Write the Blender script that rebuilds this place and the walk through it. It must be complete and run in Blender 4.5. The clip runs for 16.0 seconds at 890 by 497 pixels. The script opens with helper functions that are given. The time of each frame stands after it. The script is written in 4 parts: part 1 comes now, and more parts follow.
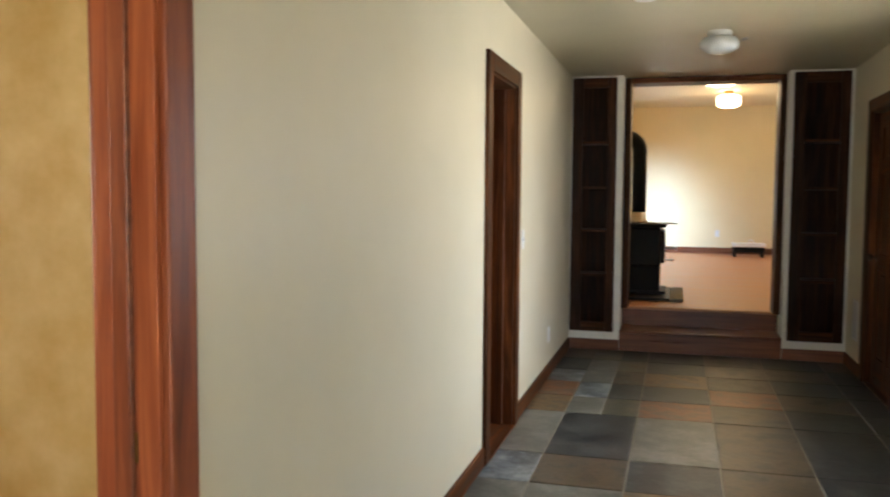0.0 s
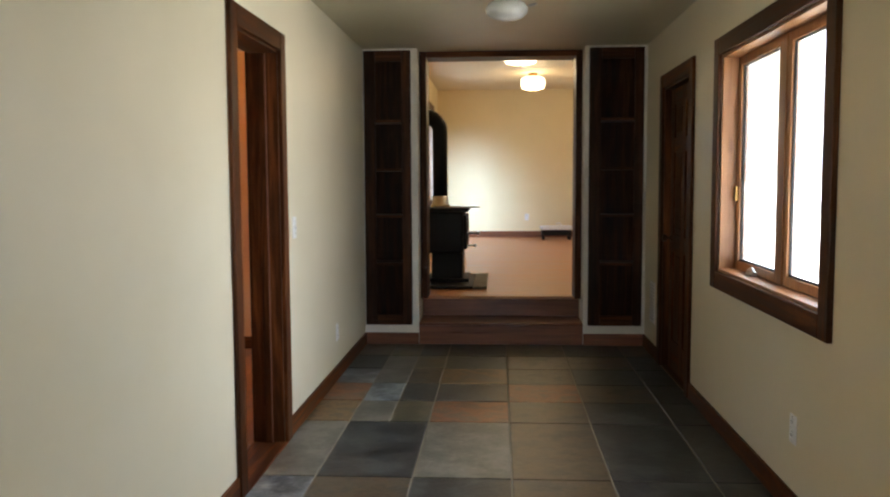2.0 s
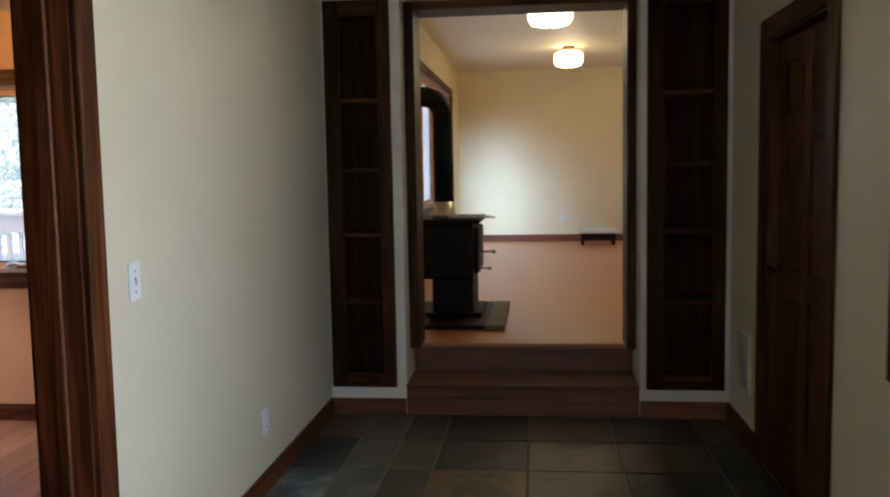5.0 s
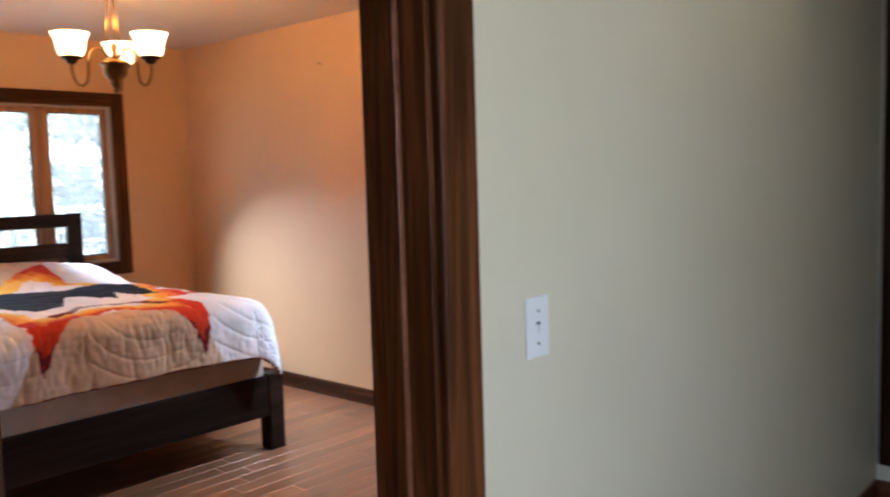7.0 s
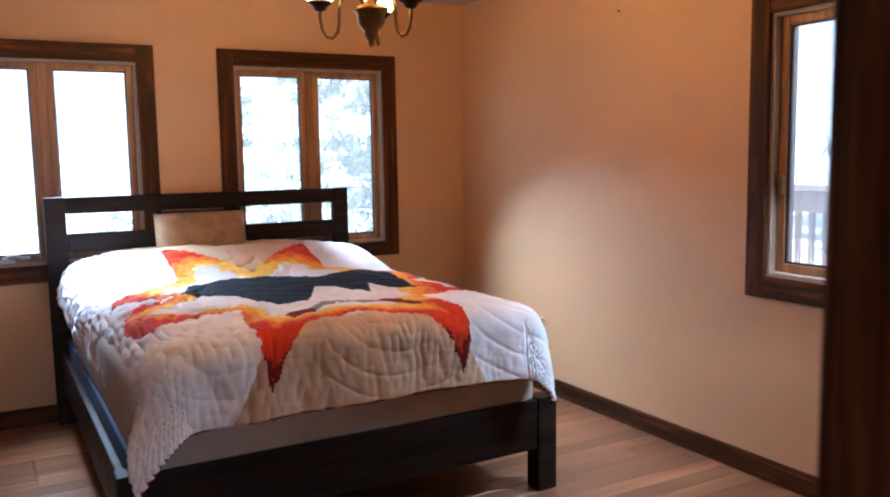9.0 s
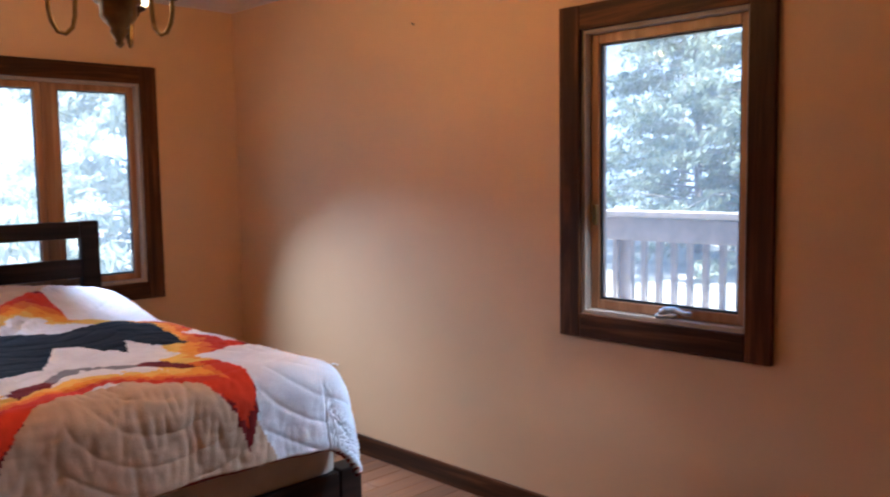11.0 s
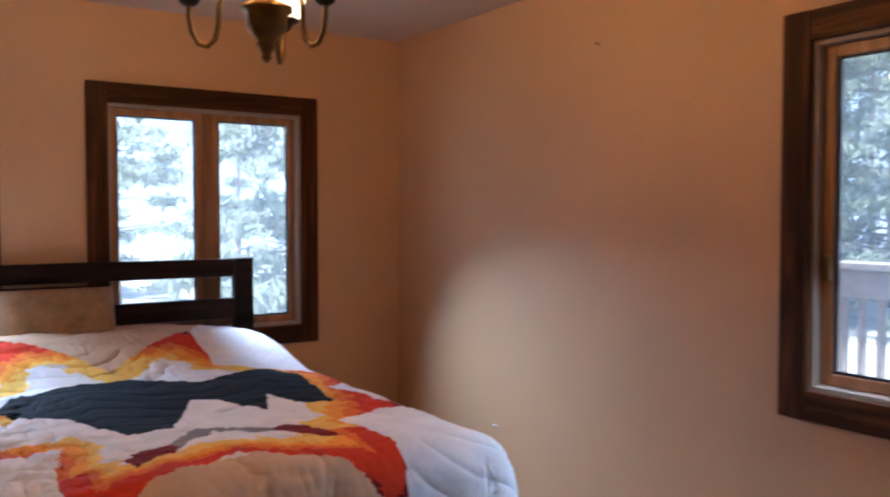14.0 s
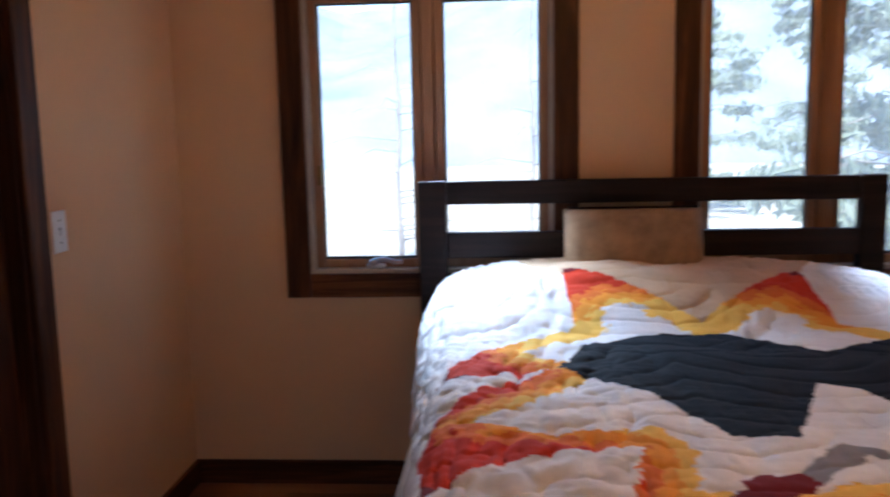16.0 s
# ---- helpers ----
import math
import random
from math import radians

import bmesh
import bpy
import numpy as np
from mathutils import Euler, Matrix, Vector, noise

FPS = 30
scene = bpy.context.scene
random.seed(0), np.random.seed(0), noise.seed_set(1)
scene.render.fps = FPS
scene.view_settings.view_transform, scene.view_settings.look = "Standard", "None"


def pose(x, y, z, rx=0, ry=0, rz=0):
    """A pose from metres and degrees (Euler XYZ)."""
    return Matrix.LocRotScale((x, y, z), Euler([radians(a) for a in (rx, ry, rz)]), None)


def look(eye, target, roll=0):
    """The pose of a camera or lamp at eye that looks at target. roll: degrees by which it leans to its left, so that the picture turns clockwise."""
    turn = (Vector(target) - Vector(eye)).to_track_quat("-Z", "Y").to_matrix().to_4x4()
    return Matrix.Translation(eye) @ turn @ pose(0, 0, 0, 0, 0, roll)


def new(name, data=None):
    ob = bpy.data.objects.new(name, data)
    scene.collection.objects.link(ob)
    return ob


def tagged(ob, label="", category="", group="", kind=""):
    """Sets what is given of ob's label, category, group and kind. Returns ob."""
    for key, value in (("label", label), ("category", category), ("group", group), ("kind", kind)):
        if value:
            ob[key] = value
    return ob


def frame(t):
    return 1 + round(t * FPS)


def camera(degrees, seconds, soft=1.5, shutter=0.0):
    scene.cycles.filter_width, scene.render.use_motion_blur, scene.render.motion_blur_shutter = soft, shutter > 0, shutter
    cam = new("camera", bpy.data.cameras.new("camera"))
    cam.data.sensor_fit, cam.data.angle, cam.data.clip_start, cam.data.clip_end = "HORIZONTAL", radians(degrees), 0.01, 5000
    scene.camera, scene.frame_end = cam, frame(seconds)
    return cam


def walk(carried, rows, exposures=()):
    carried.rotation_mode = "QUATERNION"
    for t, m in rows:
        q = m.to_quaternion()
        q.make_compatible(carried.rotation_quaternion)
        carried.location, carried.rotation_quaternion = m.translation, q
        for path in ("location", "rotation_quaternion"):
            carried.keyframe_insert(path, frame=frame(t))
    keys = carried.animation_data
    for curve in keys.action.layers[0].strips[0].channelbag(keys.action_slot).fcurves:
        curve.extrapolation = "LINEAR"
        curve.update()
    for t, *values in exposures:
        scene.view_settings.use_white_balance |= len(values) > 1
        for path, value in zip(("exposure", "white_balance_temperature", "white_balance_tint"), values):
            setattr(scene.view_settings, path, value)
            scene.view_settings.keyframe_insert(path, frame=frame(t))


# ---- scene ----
cam = camera(56.1, 16.0, 2.0, 0.4)
PATH = [
    (0, (-0.057, -1.59, 1.402), (-0.593, 0.332, 1.27), 0.4),
    (0.5, (-0.016, -1.594, 1.371), (-0.37, 0.371, 1.247), -0.0),
    (1, (0.03, -1.437, 1.37), (-0.175, 0.548, 1.24), 0.9),
    (1.5, (0.113, -1.185, 1.377), (-0.046, 0.804, 1.234), 1.1),
    (2, (0.124, -0.909, 1.366), (-0.005, 1.081, 1.205), -0.3),
    (2.5, (0.122, -0.567, 1.378), (0.087, 1.426, 1.223), -2.4),
    (3, (0.155, -0.19, 1.384), (0.09, 1.804, 1.233), -0.7),
    (3.2, (0.162, -0.052, 1.379), (0.102, 1.941, 1.222), -0.6),
    (5.3, (0.248, 1.378, 1.435), (-0.07, 3.344, 1.249), -1.3),
    (5.5, (0.233, 1.517, 1.422), (-0.187, 3.463, 1.23), -1.8),
    (6, (0.207, 1.83, 1.421), (-0.596, 3.652, 1.233), -0.9),
    (6.5, (0.071, 2.095, 1.402), (-1.063, 3.731, 1.209), -1.4),
    (7, (-0.056, 2.298, 1.416), (-1.387, 3.781, 1.24), -1.7),
    (7.5, (-0.178, 2.51, 1.428), (-1.762, 3.718, 1.248), -0.6),
    (8, (-0.321, 2.679, 1.413), (-2.033, 3.692, 1.202), -1.1),
    (8.2, (-0.424, 2.726, 1.422), (-2.166, 3.683, 1.194), -0.9),
    (10.3, (-1.251, 3.056, 1.436), (-2.883, 4.193, 1.226), -1.7),
    (10.5, (-1.276, 3.087, 1.433), (-2.833, 4.326, 1.23), -1.3),
    (11, (-1.293, 3.111, 1.449), (-2.715, 4.507, 1.269), -0.9),
    (11.5, (-1.273, 3.11, 1.406), (-2.525, 4.664, 1.271), 1.1),
    (12, (-1.245, 3.136, 1.456), (-2.34, 4.802, 1.295), 1.3),
    (12.5, (-1.234, 3.178, 1.502), (-2.457, 4.757, 1.411), -0.4),
    (13, (-1.345, 3.19, 1.495), (-2.698, 4.662, 1.429), -0.1),
    (13.5, (-1.502, 3.298, 1.475), (-3.022, 4.597, 1.422), -0.8),
    (14, (-1.699, 3.374, 1.442), (-3.363, 4.482, 1.363), 0.0),
    (14.5, (-1.95, 3.385, 1.431), (-3.73, 4.291, 1.319), -1.6),
    (15, (-2.085, 3.551, 1.401), (-4.01, 4.062, 1.213), -1.7),
    (15.5, (-2.334, 3.555, 1.41), (-4.316, 3.709, 1.194), -0.6),
    (16, (-2.554, 3.483, 1.415), (-4.53, 3.344, 1.139), -1.2),
]
# the clip's camera closes down and turns cooler on the way into the bedroom
EXPOSURES = [(0, 3.95, 6500, 10), (1.5, 3.75, 6500, 10), (3.0, 3.4, 6200, 10), (5.4, 3.2, 5850, 10), (8.0, 3.0, 5550, 10), (11.0, 2.6, 5150, 10), (13.0, 2.6, 5150, 10), (14.0, 2.2, 5050, 10), (15.0, 2.0, 5150, 10), (16.0, 1.95, 5300, 10)]
walk(cam, [(t, look(e, a, r)) for t, e, a, r in PATH], EXPOSURES)

# ---- world, sun, window light, exposure ----
world = bpy.data.worlds.new("sky")
scene.world = world
world.use_nodes = True
_n = world.node_tree.nodes
_sky = _n.new("ShaderNodeTexSky")
_sky.sky_type, _sky.sun_disc = "NISHITA", False
_sky.sun_elevation, _sky.sun_rotation = radians(53), radians(100)
_n["Background"].inputs[1].default_value = 0.15
world.node_tree.links.new(_sky.outputs[0], _n["Background"].inputs[0])

sun = new("sun", bpy.data.lights.new("sun", "SUN"))
sun.data.energy, sun.data.angle, sun.data.color = 5.0, radians(2), (1.0, 0.95, 0.87)
sun.matrix_basis = look((8, -1.4, 10.8), (0, 0, 0))


def area_light(name, m, w, h, watts, color, spread=180):
    d = bpy.data.lights.new(name, "AREA")
    d.shape, d.size, d.size_y, d.energy, d.color, d.spread = "RECTANGLE", w, h, watts, color, radians(spread)
    ob = new(name, d)
    ob.matrix_basis = m
    return ob


def bulb(name, x, y, z, watts, color, r=0.04):
    d = bpy.data.lights.new(name, "POINT")
    d.energy, d.color, d.shadow_soft_size = watts, color, r
    ob = new(name, d)
    ob.location = (x, y, z)
    return ob


DAY = (0.74, 0.88, 1.0)
WARM = (1.0, 0.51, 0.13)
# daylight in the window openings
area_light("daylight_hall", look((1.40, 2.977, 1.45), (0.0, 2.977, 1.05)), 1.4, 1.1, 1.7, (0.92, 0.96, 1.0), 114)
area_light("daylight_bed_a", look((-5.71, 4.69, 1.42), (-4.4, 5.6, 0.2)), 0.2, 0.2, 1.3, DAY, 74)
area_light("daylight_bed_b", look((-5.71, 3.20, 1.45), (-4.95, 3.55, 0.50)), 0.3, 0.2, 1.9, DAY, 82)
area_light("daylight_bed_c", look((-2.89, 5.68, 1.5), (-3.3, 5.0, 0.35)), 0.25, 0.2, 1.1, DAY, 92)
area_light("daylight_living", look((-1.03, 12.1, 1.75), (-0.70, 14.0, 0.80)), 1.3, 1.3, 2.2, (0.50, 0.70, 1.0), 64)
# fill lamp added behind the camera, at an assumed entry out of view
area_light("fill_entry", look((0.75, -3.1, 1.5), (-1.0, -0.75, 1.35)), 1.0, 1.9, 0.6, (1.0, 0.95, 0.84), 78)
# warm fill added for the side room; no source there is in view
area_light("fill_side_room", look((-3.95, -0.9, 1.4), (-1.5, -0.5, 1.0)), 1.2, 1.2, 1.5, (1.0, 0.88, 0.62), 160)


# ---- materials ----
def mat(name):
    m = bpy.data.materials.new(name)
    m.use_nodes = True
    return m, m.node_tree.nodes, m.node_tree.links, m.node_tree.nodes["Principled BSDF"]


def ramp(nodes, stops):
    r = nodes.new("ShaderNodeValToRGB")
    el = r.color_ramp.elements
    while len(el) < len(stops):
        el.new(0.5)
    for e, (p, c) in zip(el, stops):
        e.position, e.color = p, (*c, 1)
    return r


def coords(nodes, links, scale=(1, 1, 1), kind="Object"):
    tc, mp = nodes.new("ShaderNodeTexCoord"), nodes.new("ShaderNodeMapping")
    mp.inputs["Scale"].default_value = scale
    links.new(tc.outputs[kind], mp.inputs[0])
    return mp.outputs[0]


def noise_tex(nodes, links, vec, scale, detail=4, rough=0.6, warp=0.0):
    t = nodes.new("ShaderNodeTexNoise")
    t.inputs["Scale"].default_value, t.inputs["Detail"].default_value, t.inputs["Roughness"].default_value = scale, detail, rough
    t.inputs["Distortion"].default_value = warp
    links.new(vec, t.inputs["Vector"])
    return t.outputs["Fac"]


def add_bump(nodes, links, bsdf, height, strength, dist=0.005):
    b = nodes.new("ShaderNodeBump")
    b.inputs["Strength"].default_value, b.inputs["Distance"].default_value = strength, dist
    links.new(height, b.inputs["Height"])
    links.new(b.outputs[0], bsdf.inputs["Normal"])


def mixed(nodes, links, fac, a, b, mode="MIX"):
    x = nodes.new("ShaderNodeMix")
    x.data_type, x.blend_type = "RGBA", mode
    for sock, val in ((x.inputs[0], fac), (x.inputs[6], a), (x.inputs[7], b)):
        if isinstance(val, (int, float)):
            sock.default_value = val
        elif isinstance(val, tuple):
            sock.default_value = (*val, 1)
        else:
            links.new(val, sock)
    return x.outputs[2]


def plaster(name, c0, c1, rough=0.7, mottle=1.3, bump=0.25, fine=140):
    """Rolled paint on drywall: broad mottling and a fine orange-peel relief."""
    m, n, l, b = mat(name)
    v = coords(n, l)
    r = ramp(n, [(0.3, c0), (0.7, c1)])
    l.new(noise_tex(n, l, v, mottle, 5), r.inputs[0])
    l.new(r.outputs[0], b.inputs["Base Color"])
    b.inputs["Roughness"].default_value = rough
    add_bump(n, l, b, noise_tex(n, l, v, fine, 3), bump, 0.002)
    return m


def wood(name, dark, mid, light, axis=2, rough=0.35, scale=1.0, coat=0.2, vary=0.25, figure=0.0):
    """Stained timber with grain along one axis, varied from piece to piece."""
    m, n, l, b = mat(name)
    s = [26.0 * scale] * 3
    s[axis] = 1.6 * scale
    info = n.new("ShaderNodeObjectInfo")
    tc, mp = n.new("ShaderNodeTexCoord"), n.new("ShaderNodeMapping")
    mp.inputs["Scale"].default_value = s
    l.new(tc.outputs["Object"], mp.inputs[0])
    add = n.new("ShaderNodeVectorMath")
    add.operation = "MULTIPLY_ADD"
    l.new(info.outputs["Random"], add.inputs[0])
    add.inputs[1].default_value = (37, 17, 53)
    l.new(mp.outputs[0], add.inputs[2])
    f = noise_tex(n, l, add.outputs[0], 1.0, 6, 0.65, figure)
    r = ramp(n, [(0.30, dark), (0.5, mid), (0.68, light)])
    l.new(f, r.inputs[0])
    hsv = n.new("ShaderNodeHueSaturation")
    l.new(r.outputs[0], hsv.inputs["Color"])
    mr = n.new("ShaderNodeMapRange")
    mr.inputs["To Min"].default_value, mr.inputs["To Max"].default_value = 1 - vary, 1 + vary
    l.new(info.outputs["Random"], mr.inputs[0])
    l.new(mr.outputs[0], hsv.inputs["Value"])
    l.new(hsv.outputs[0], b.inputs["Base Color"])
    rr = ramp(n, [(0.3, (rough - 0.08,) * 3), (0.7, (rough + 0.12,) * 3)])
    l.new(f, rr.inputs[0])
    l.new(rr.outputs[0], b.inputs["Roughness"])
    b.inputs["Coat Weight"].default_value, b.inputs["Coat Roughness"].default_value = coat, 0.25
    add_bump(n, l, b, f, 0.15, 0.002)
    b.inputs["Specular IOR Level"].default_value = 0.12 if rough > 0.44 else 0.4
    return m


def plain(name, c, rough=0.5, metal=0.0, var=0.12, scale=9, bump=0.1):
    m, n, l, b = mat(name)
    v = coords(n, l)
    f = noise_tex(n, l, v, scale, 5)
    r = ramp(n, [(0.3, tuple(x * (1 - var) for x in c)), (0.7, tuple(min(1, x * (1 + var)) for x in c))])
    l.new(f, r.inputs[0])
    l.new(r.outputs[0], b.inputs["Base Color"])
    b.inputs["Roughness"].default_value, b.inputs["Metallic"].default_value = rough, metal
    add_bump(n, l, b, noise_tex(n, l, v, scale * 14, 3), bump, 0.001)
    return m


def glowing(name, c, strength):
    m, n, l, b = mat(name)
    b.inputs["Base Color"].default_value = (0.9, 0.85, 0.75, 1)
    b.inputs["Emission Color"].default_value = (*c, 1)
    b.inputs["Emission Strength"].default_value = strength
    b.inputs["Roughness"].default_value = 0.3
    return m


def glass_mat():
    m, n, l, b = mat("window_glass")
    n.remove(b)
    clear, gloss, mix, fr = n.new("ShaderNodeBsdfTransparent"), n.new("ShaderNodeBsdfGlossy"), n.new("ShaderNodeMixShader"), n.new("ShaderNodeLayerWeight")
    clear.inputs[0].default_value = (0.94, 0.96, 0.96, 1)
    gloss.inputs["Roughness"].default_value = 0.02
    power, scale = n.new("ShaderNodeMath"), n.new("ShaderNodeMath")
    power.operation, scale.operation = "POWER", "MULTIPLY_ADD"
    power.inputs[1].default_value, scale.inputs[1].default_value, scale.inputs[2].default_value = 5, 0.45, 0.004
    l.new(fr.outputs["Facing"], power.inputs[0])
    l.new(power.outputs[0], scale.inputs[0])
    l.new(scale.outputs[0], mix.inputs[0])
    l.new(clear.outputs[0], mix.inputs[1])
    l.new(gloss.outputs[0], mix.inputs[2])
    # glare over the bright view, mixed into the glass as a pale translucent veil
    glare, veil = n.new("ShaderNodeBsdfTranslucent"), n.new("ShaderNodeMixShader")
    glare.inputs[0].default_value = (0.9, 0.92, 0.95, 1)
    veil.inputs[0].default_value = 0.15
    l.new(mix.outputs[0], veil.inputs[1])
    l.new(glare.outputs[0], veil.inputs[2])
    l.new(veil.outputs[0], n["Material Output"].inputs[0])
    return m


def foliage(name, c0, c1):
    """Thin leaves that let part of the light through."""
    m, n, l, b = mat(name)
    r = ramp(n, [(0.35, c0), (0.65, c1)])
    l.new(noise_tex(n, l, coords(n, l), 1.6, 4), r.inputs[0])
    l.new(r.outputs[0], b.inputs["Base Color"])
    b.inputs["Roughness"].default_value = 0.8
    thin, mix = n.new("ShaderNodeBsdfTranslucent"), n.new("ShaderNodeMixShader")
    l.new(r.outputs[0], thin.inputs[0])
    mix.inputs[0].default_value = 0.5
    l.new(b.outputs[0], mix.inputs[1])
    l.new(thin.outputs[0], mix.inputs[2])
    l.new(mix.outputs[0], n["Material Output"].inputs[0])
    return m


def slate(name, c0, c1, c2):
    m, n, l, b = mat(name)
    v0 = coords(n, l)
    info = n.new("ShaderNodeObjectInfo")
    add = n.new("ShaderNodeVectorMath")
    add.operation = "MULTIPLY_ADD"
    l.new(info.outputs["Random"], add.inputs[0])
    add.inputs[1].default_value = (91, 47, 13)
    l.new(v0, add.inputs[2])
    v = add.outputs[0]
    big = noise_tex(n, l, v, 4.6, 7, 0.66)
    r = ramp(n, [(0.40, c0), (0.5, c1), (0.60, c2)])
    l.new(big, r.inputs[0])
    fine = noise_tex(n, l, v, 38, 5)
    l.new(mixed(n, l, 0.35, r.outputs[0], ramp_of(n, l, fine), "OVERLAY"), b.inputs["Base Color"])
    rr = ramp(n, [(0.3, (0.30,) * 3), (0.75, (0.52,) * 3)])
    l.new(big, rr.inputs[0])
    l.new(rr.outputs[0], b.inputs["Roughness"])
    add_bump(n, l, b, mixed(n, l, 0.3, big, fine), 0.6, 0.008)
    b.inputs["Specular IOR Level"].default_value = 0.35
    return m


def ramp_of(n, l, fac):
    r = ramp(n, [(0.3, (0.3,) * 3), (0.7, (0.7,) * 3)])
    l.new(fac, r.inputs[0])
    return r.outputs[0]


M = dict(
    hall=plaster("cream_paint", (0.65, 0.595, 0.44), (0.72, 0.655, 0.50), 0.42, 0.9),
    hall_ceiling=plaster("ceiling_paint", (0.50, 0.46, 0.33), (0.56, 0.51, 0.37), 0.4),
    bed=plaster("peach_paint", (0.61, 0.365, 0.188), (0.67, 0.41, 0.22), 0.62, 0.8),
    bed_ceiling=plaster("bedroom_ceiling_paint", (0.62, 0.50, 0.40), (0.68, 0.55, 0.45), 0.7),
    living=plaster("butter_paint", (0.74, 0.63, 0.38), (0.80, 0.68, 0.43), 0.6),
    living_ceiling=plaster("living_ceiling_paint", (0.70, 0.62, 0.45), (0.74, 0.66, 0.5), 0.6),
    gold=plaster("mottled_gold_paint", (0.55, 0.36, 0.10), (0.72, 0.54, 0.24), 0.6, 4.0),
    white=plain("white_trim", (0.74, 0.73, 0.68), 0.5, 0, 0.05),
    trim=wood("dark_stained_trim", (0.022, 0.0068, 0.0020), (0.058, 0.0185, 0.0056), (0.16, 0.056, 0.018), 2, 0.45, 0.8, 0.03, 0.25, 0.9),
    trim_y=wood("dark_stained_trim_flat", (0.022, 0.0068, 0.0020), (0.058, 0.0185, 0.0056), (0.16, 0.056, 0.018), 1, 0.45, 0.8, 0.03, 0.25, 0.9),
    trim_x=wood("dark_stained_trim_cross", (0.022, 0.0068, 0.0020), (0.058, 0.0185, 0.0056), (0.16, 0.056, 0.018), 0, 0.45, 0.8, 0.03, 0.25, 0.9),
    # shelf: the trim stain made darker, with the bookcase shade put into its colour
    shelf=wood("shaded_shelf_stain", (0.010, 0.0032, 0.0012), (0.032, 0.010, 0.0034), (0.075, 0.026, 0.009), 2, 0.5, 1, 0.03),
    # red: reddish stain brightened, the strong light on the casing put into it
    red=wood("red_stain_lit_jamb", (0.13, 0.03, 0.010), (0.26, 0.062, 0.020), (0.40, 0.115, 0.038), 2, 0.4, 0.8, 0.05, 0.25, 0.9),
    pine=wood("honey_pine", (0.26, 0.11, 0.045), (0.38, 0.18, 0.075), (0.48, 0.25, 0.115), 2, 0.4),
    step=wood("step_timber", (0.10, 0.032, 0.015), (0.17, 0.06, 0.028), (0.24, 0.09, 0.042), 0),
    plank=wood("floor_plank", (0.18, 0.07, 0.030), (0.27, 0.115, 0.052), (0.36, 0.165, 0.078), 1, 0.36, 0.7, 0.1, 0.25),
    living_floor=wood("living_floor_wood", (0.40, 0.17, 0.075), (0.48, 0.21, 0.095), (0.55, 0.26, 0.12), 0, 0.35, 0.6),
    bed_wood=wood("espresso_wood", (0.008, 0.005, 0.004), (0.016, 0.009, 0.007), (0.03, 0.016, 0.012), 1, 0.48, 1, 0.04),
    iron=plain("black_cast_iron", (0.008, 0.009, 0.011), 0.5, 0.2),
    steel=plain("brushed_steel", (0.6, 0.6, 0.6), 0.3, 1.0),
    brass=plain("antique_brass", (0.22, 0.13, 0.045), 0.32, 1.0, 0.25, 30),
    bronze=plain("dark_bronze", (0.05, 0.03, 0.018), 0.4, 0.9),
    plastic=plain("white_plastic", (0.78, 0.78, 0.78), 0.35, 0, 0.03),
    dark=plain("dark_slot", (0.02, 0.02, 0.02), 0.6),
    grout=plain("grey_grout", (0.24, 0.225, 0.19), 0.85, 0, 0.2),
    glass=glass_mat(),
    shade=glowing("lit_frosted_shade", (1.0, 0.66, 0.32), 1.05),
    drum=glowing("lit_ceiling_glass", (1.0, 0.78, 0.45), 0.55),
    unlit=plain("unlit_opal_glass", (0.62, 0.65, 0.66), 0.2, 0, 0.06),
    siding=plain("pale_siding", (0.27, 0.31, 0.33), 0.7),
    reveal=plain("worn_cream_reveal", (0.40, 0.31, 0.23), 0.6, 0, 0.12, 14),
    deck=plain("weathered_deck_wood", (0.36, 0.30, 0.25), 0.75, 0, 0.2, 12),
    bark=plain("bark", (0.24, 0.20, 0.17), 0.9, 0, 0.3, 14, 0.6),
    needles=foliage("pale_foliage", (0.20, 0.23, 0.15), (0.38, 0.40, 0.29)),
    # hill: distance haze put into the blue-grey base colour
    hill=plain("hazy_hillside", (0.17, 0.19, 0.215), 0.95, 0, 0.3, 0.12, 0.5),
    ground=plain("dry_meadow", (0.36, 0.32, 0.25), 0.95, 0, 0.35, 0.4, 0.5),
    quilt=plain("white_quilt_cotton", (0.72, 0.69, 0.68), 0.85, 0, 0.05, 6, 0.4),
    pillow=plain("tan_pillow", (0.36, 0.23, 0.13), 0.85, 0, 0.25, 16, 0.4),
    sheet=plain("grey_mattress_cover", (0.42, 0.36, 0.30), 0.85, 0, 0.1, 8),
    blue=plain("dull_blue", (0.05, 0.085, 0.17), 0.85),
)
M["iron"].node_tree.nodes["Principled BSDF"].inputs["Specular IOR Level"].default_value = 0.2
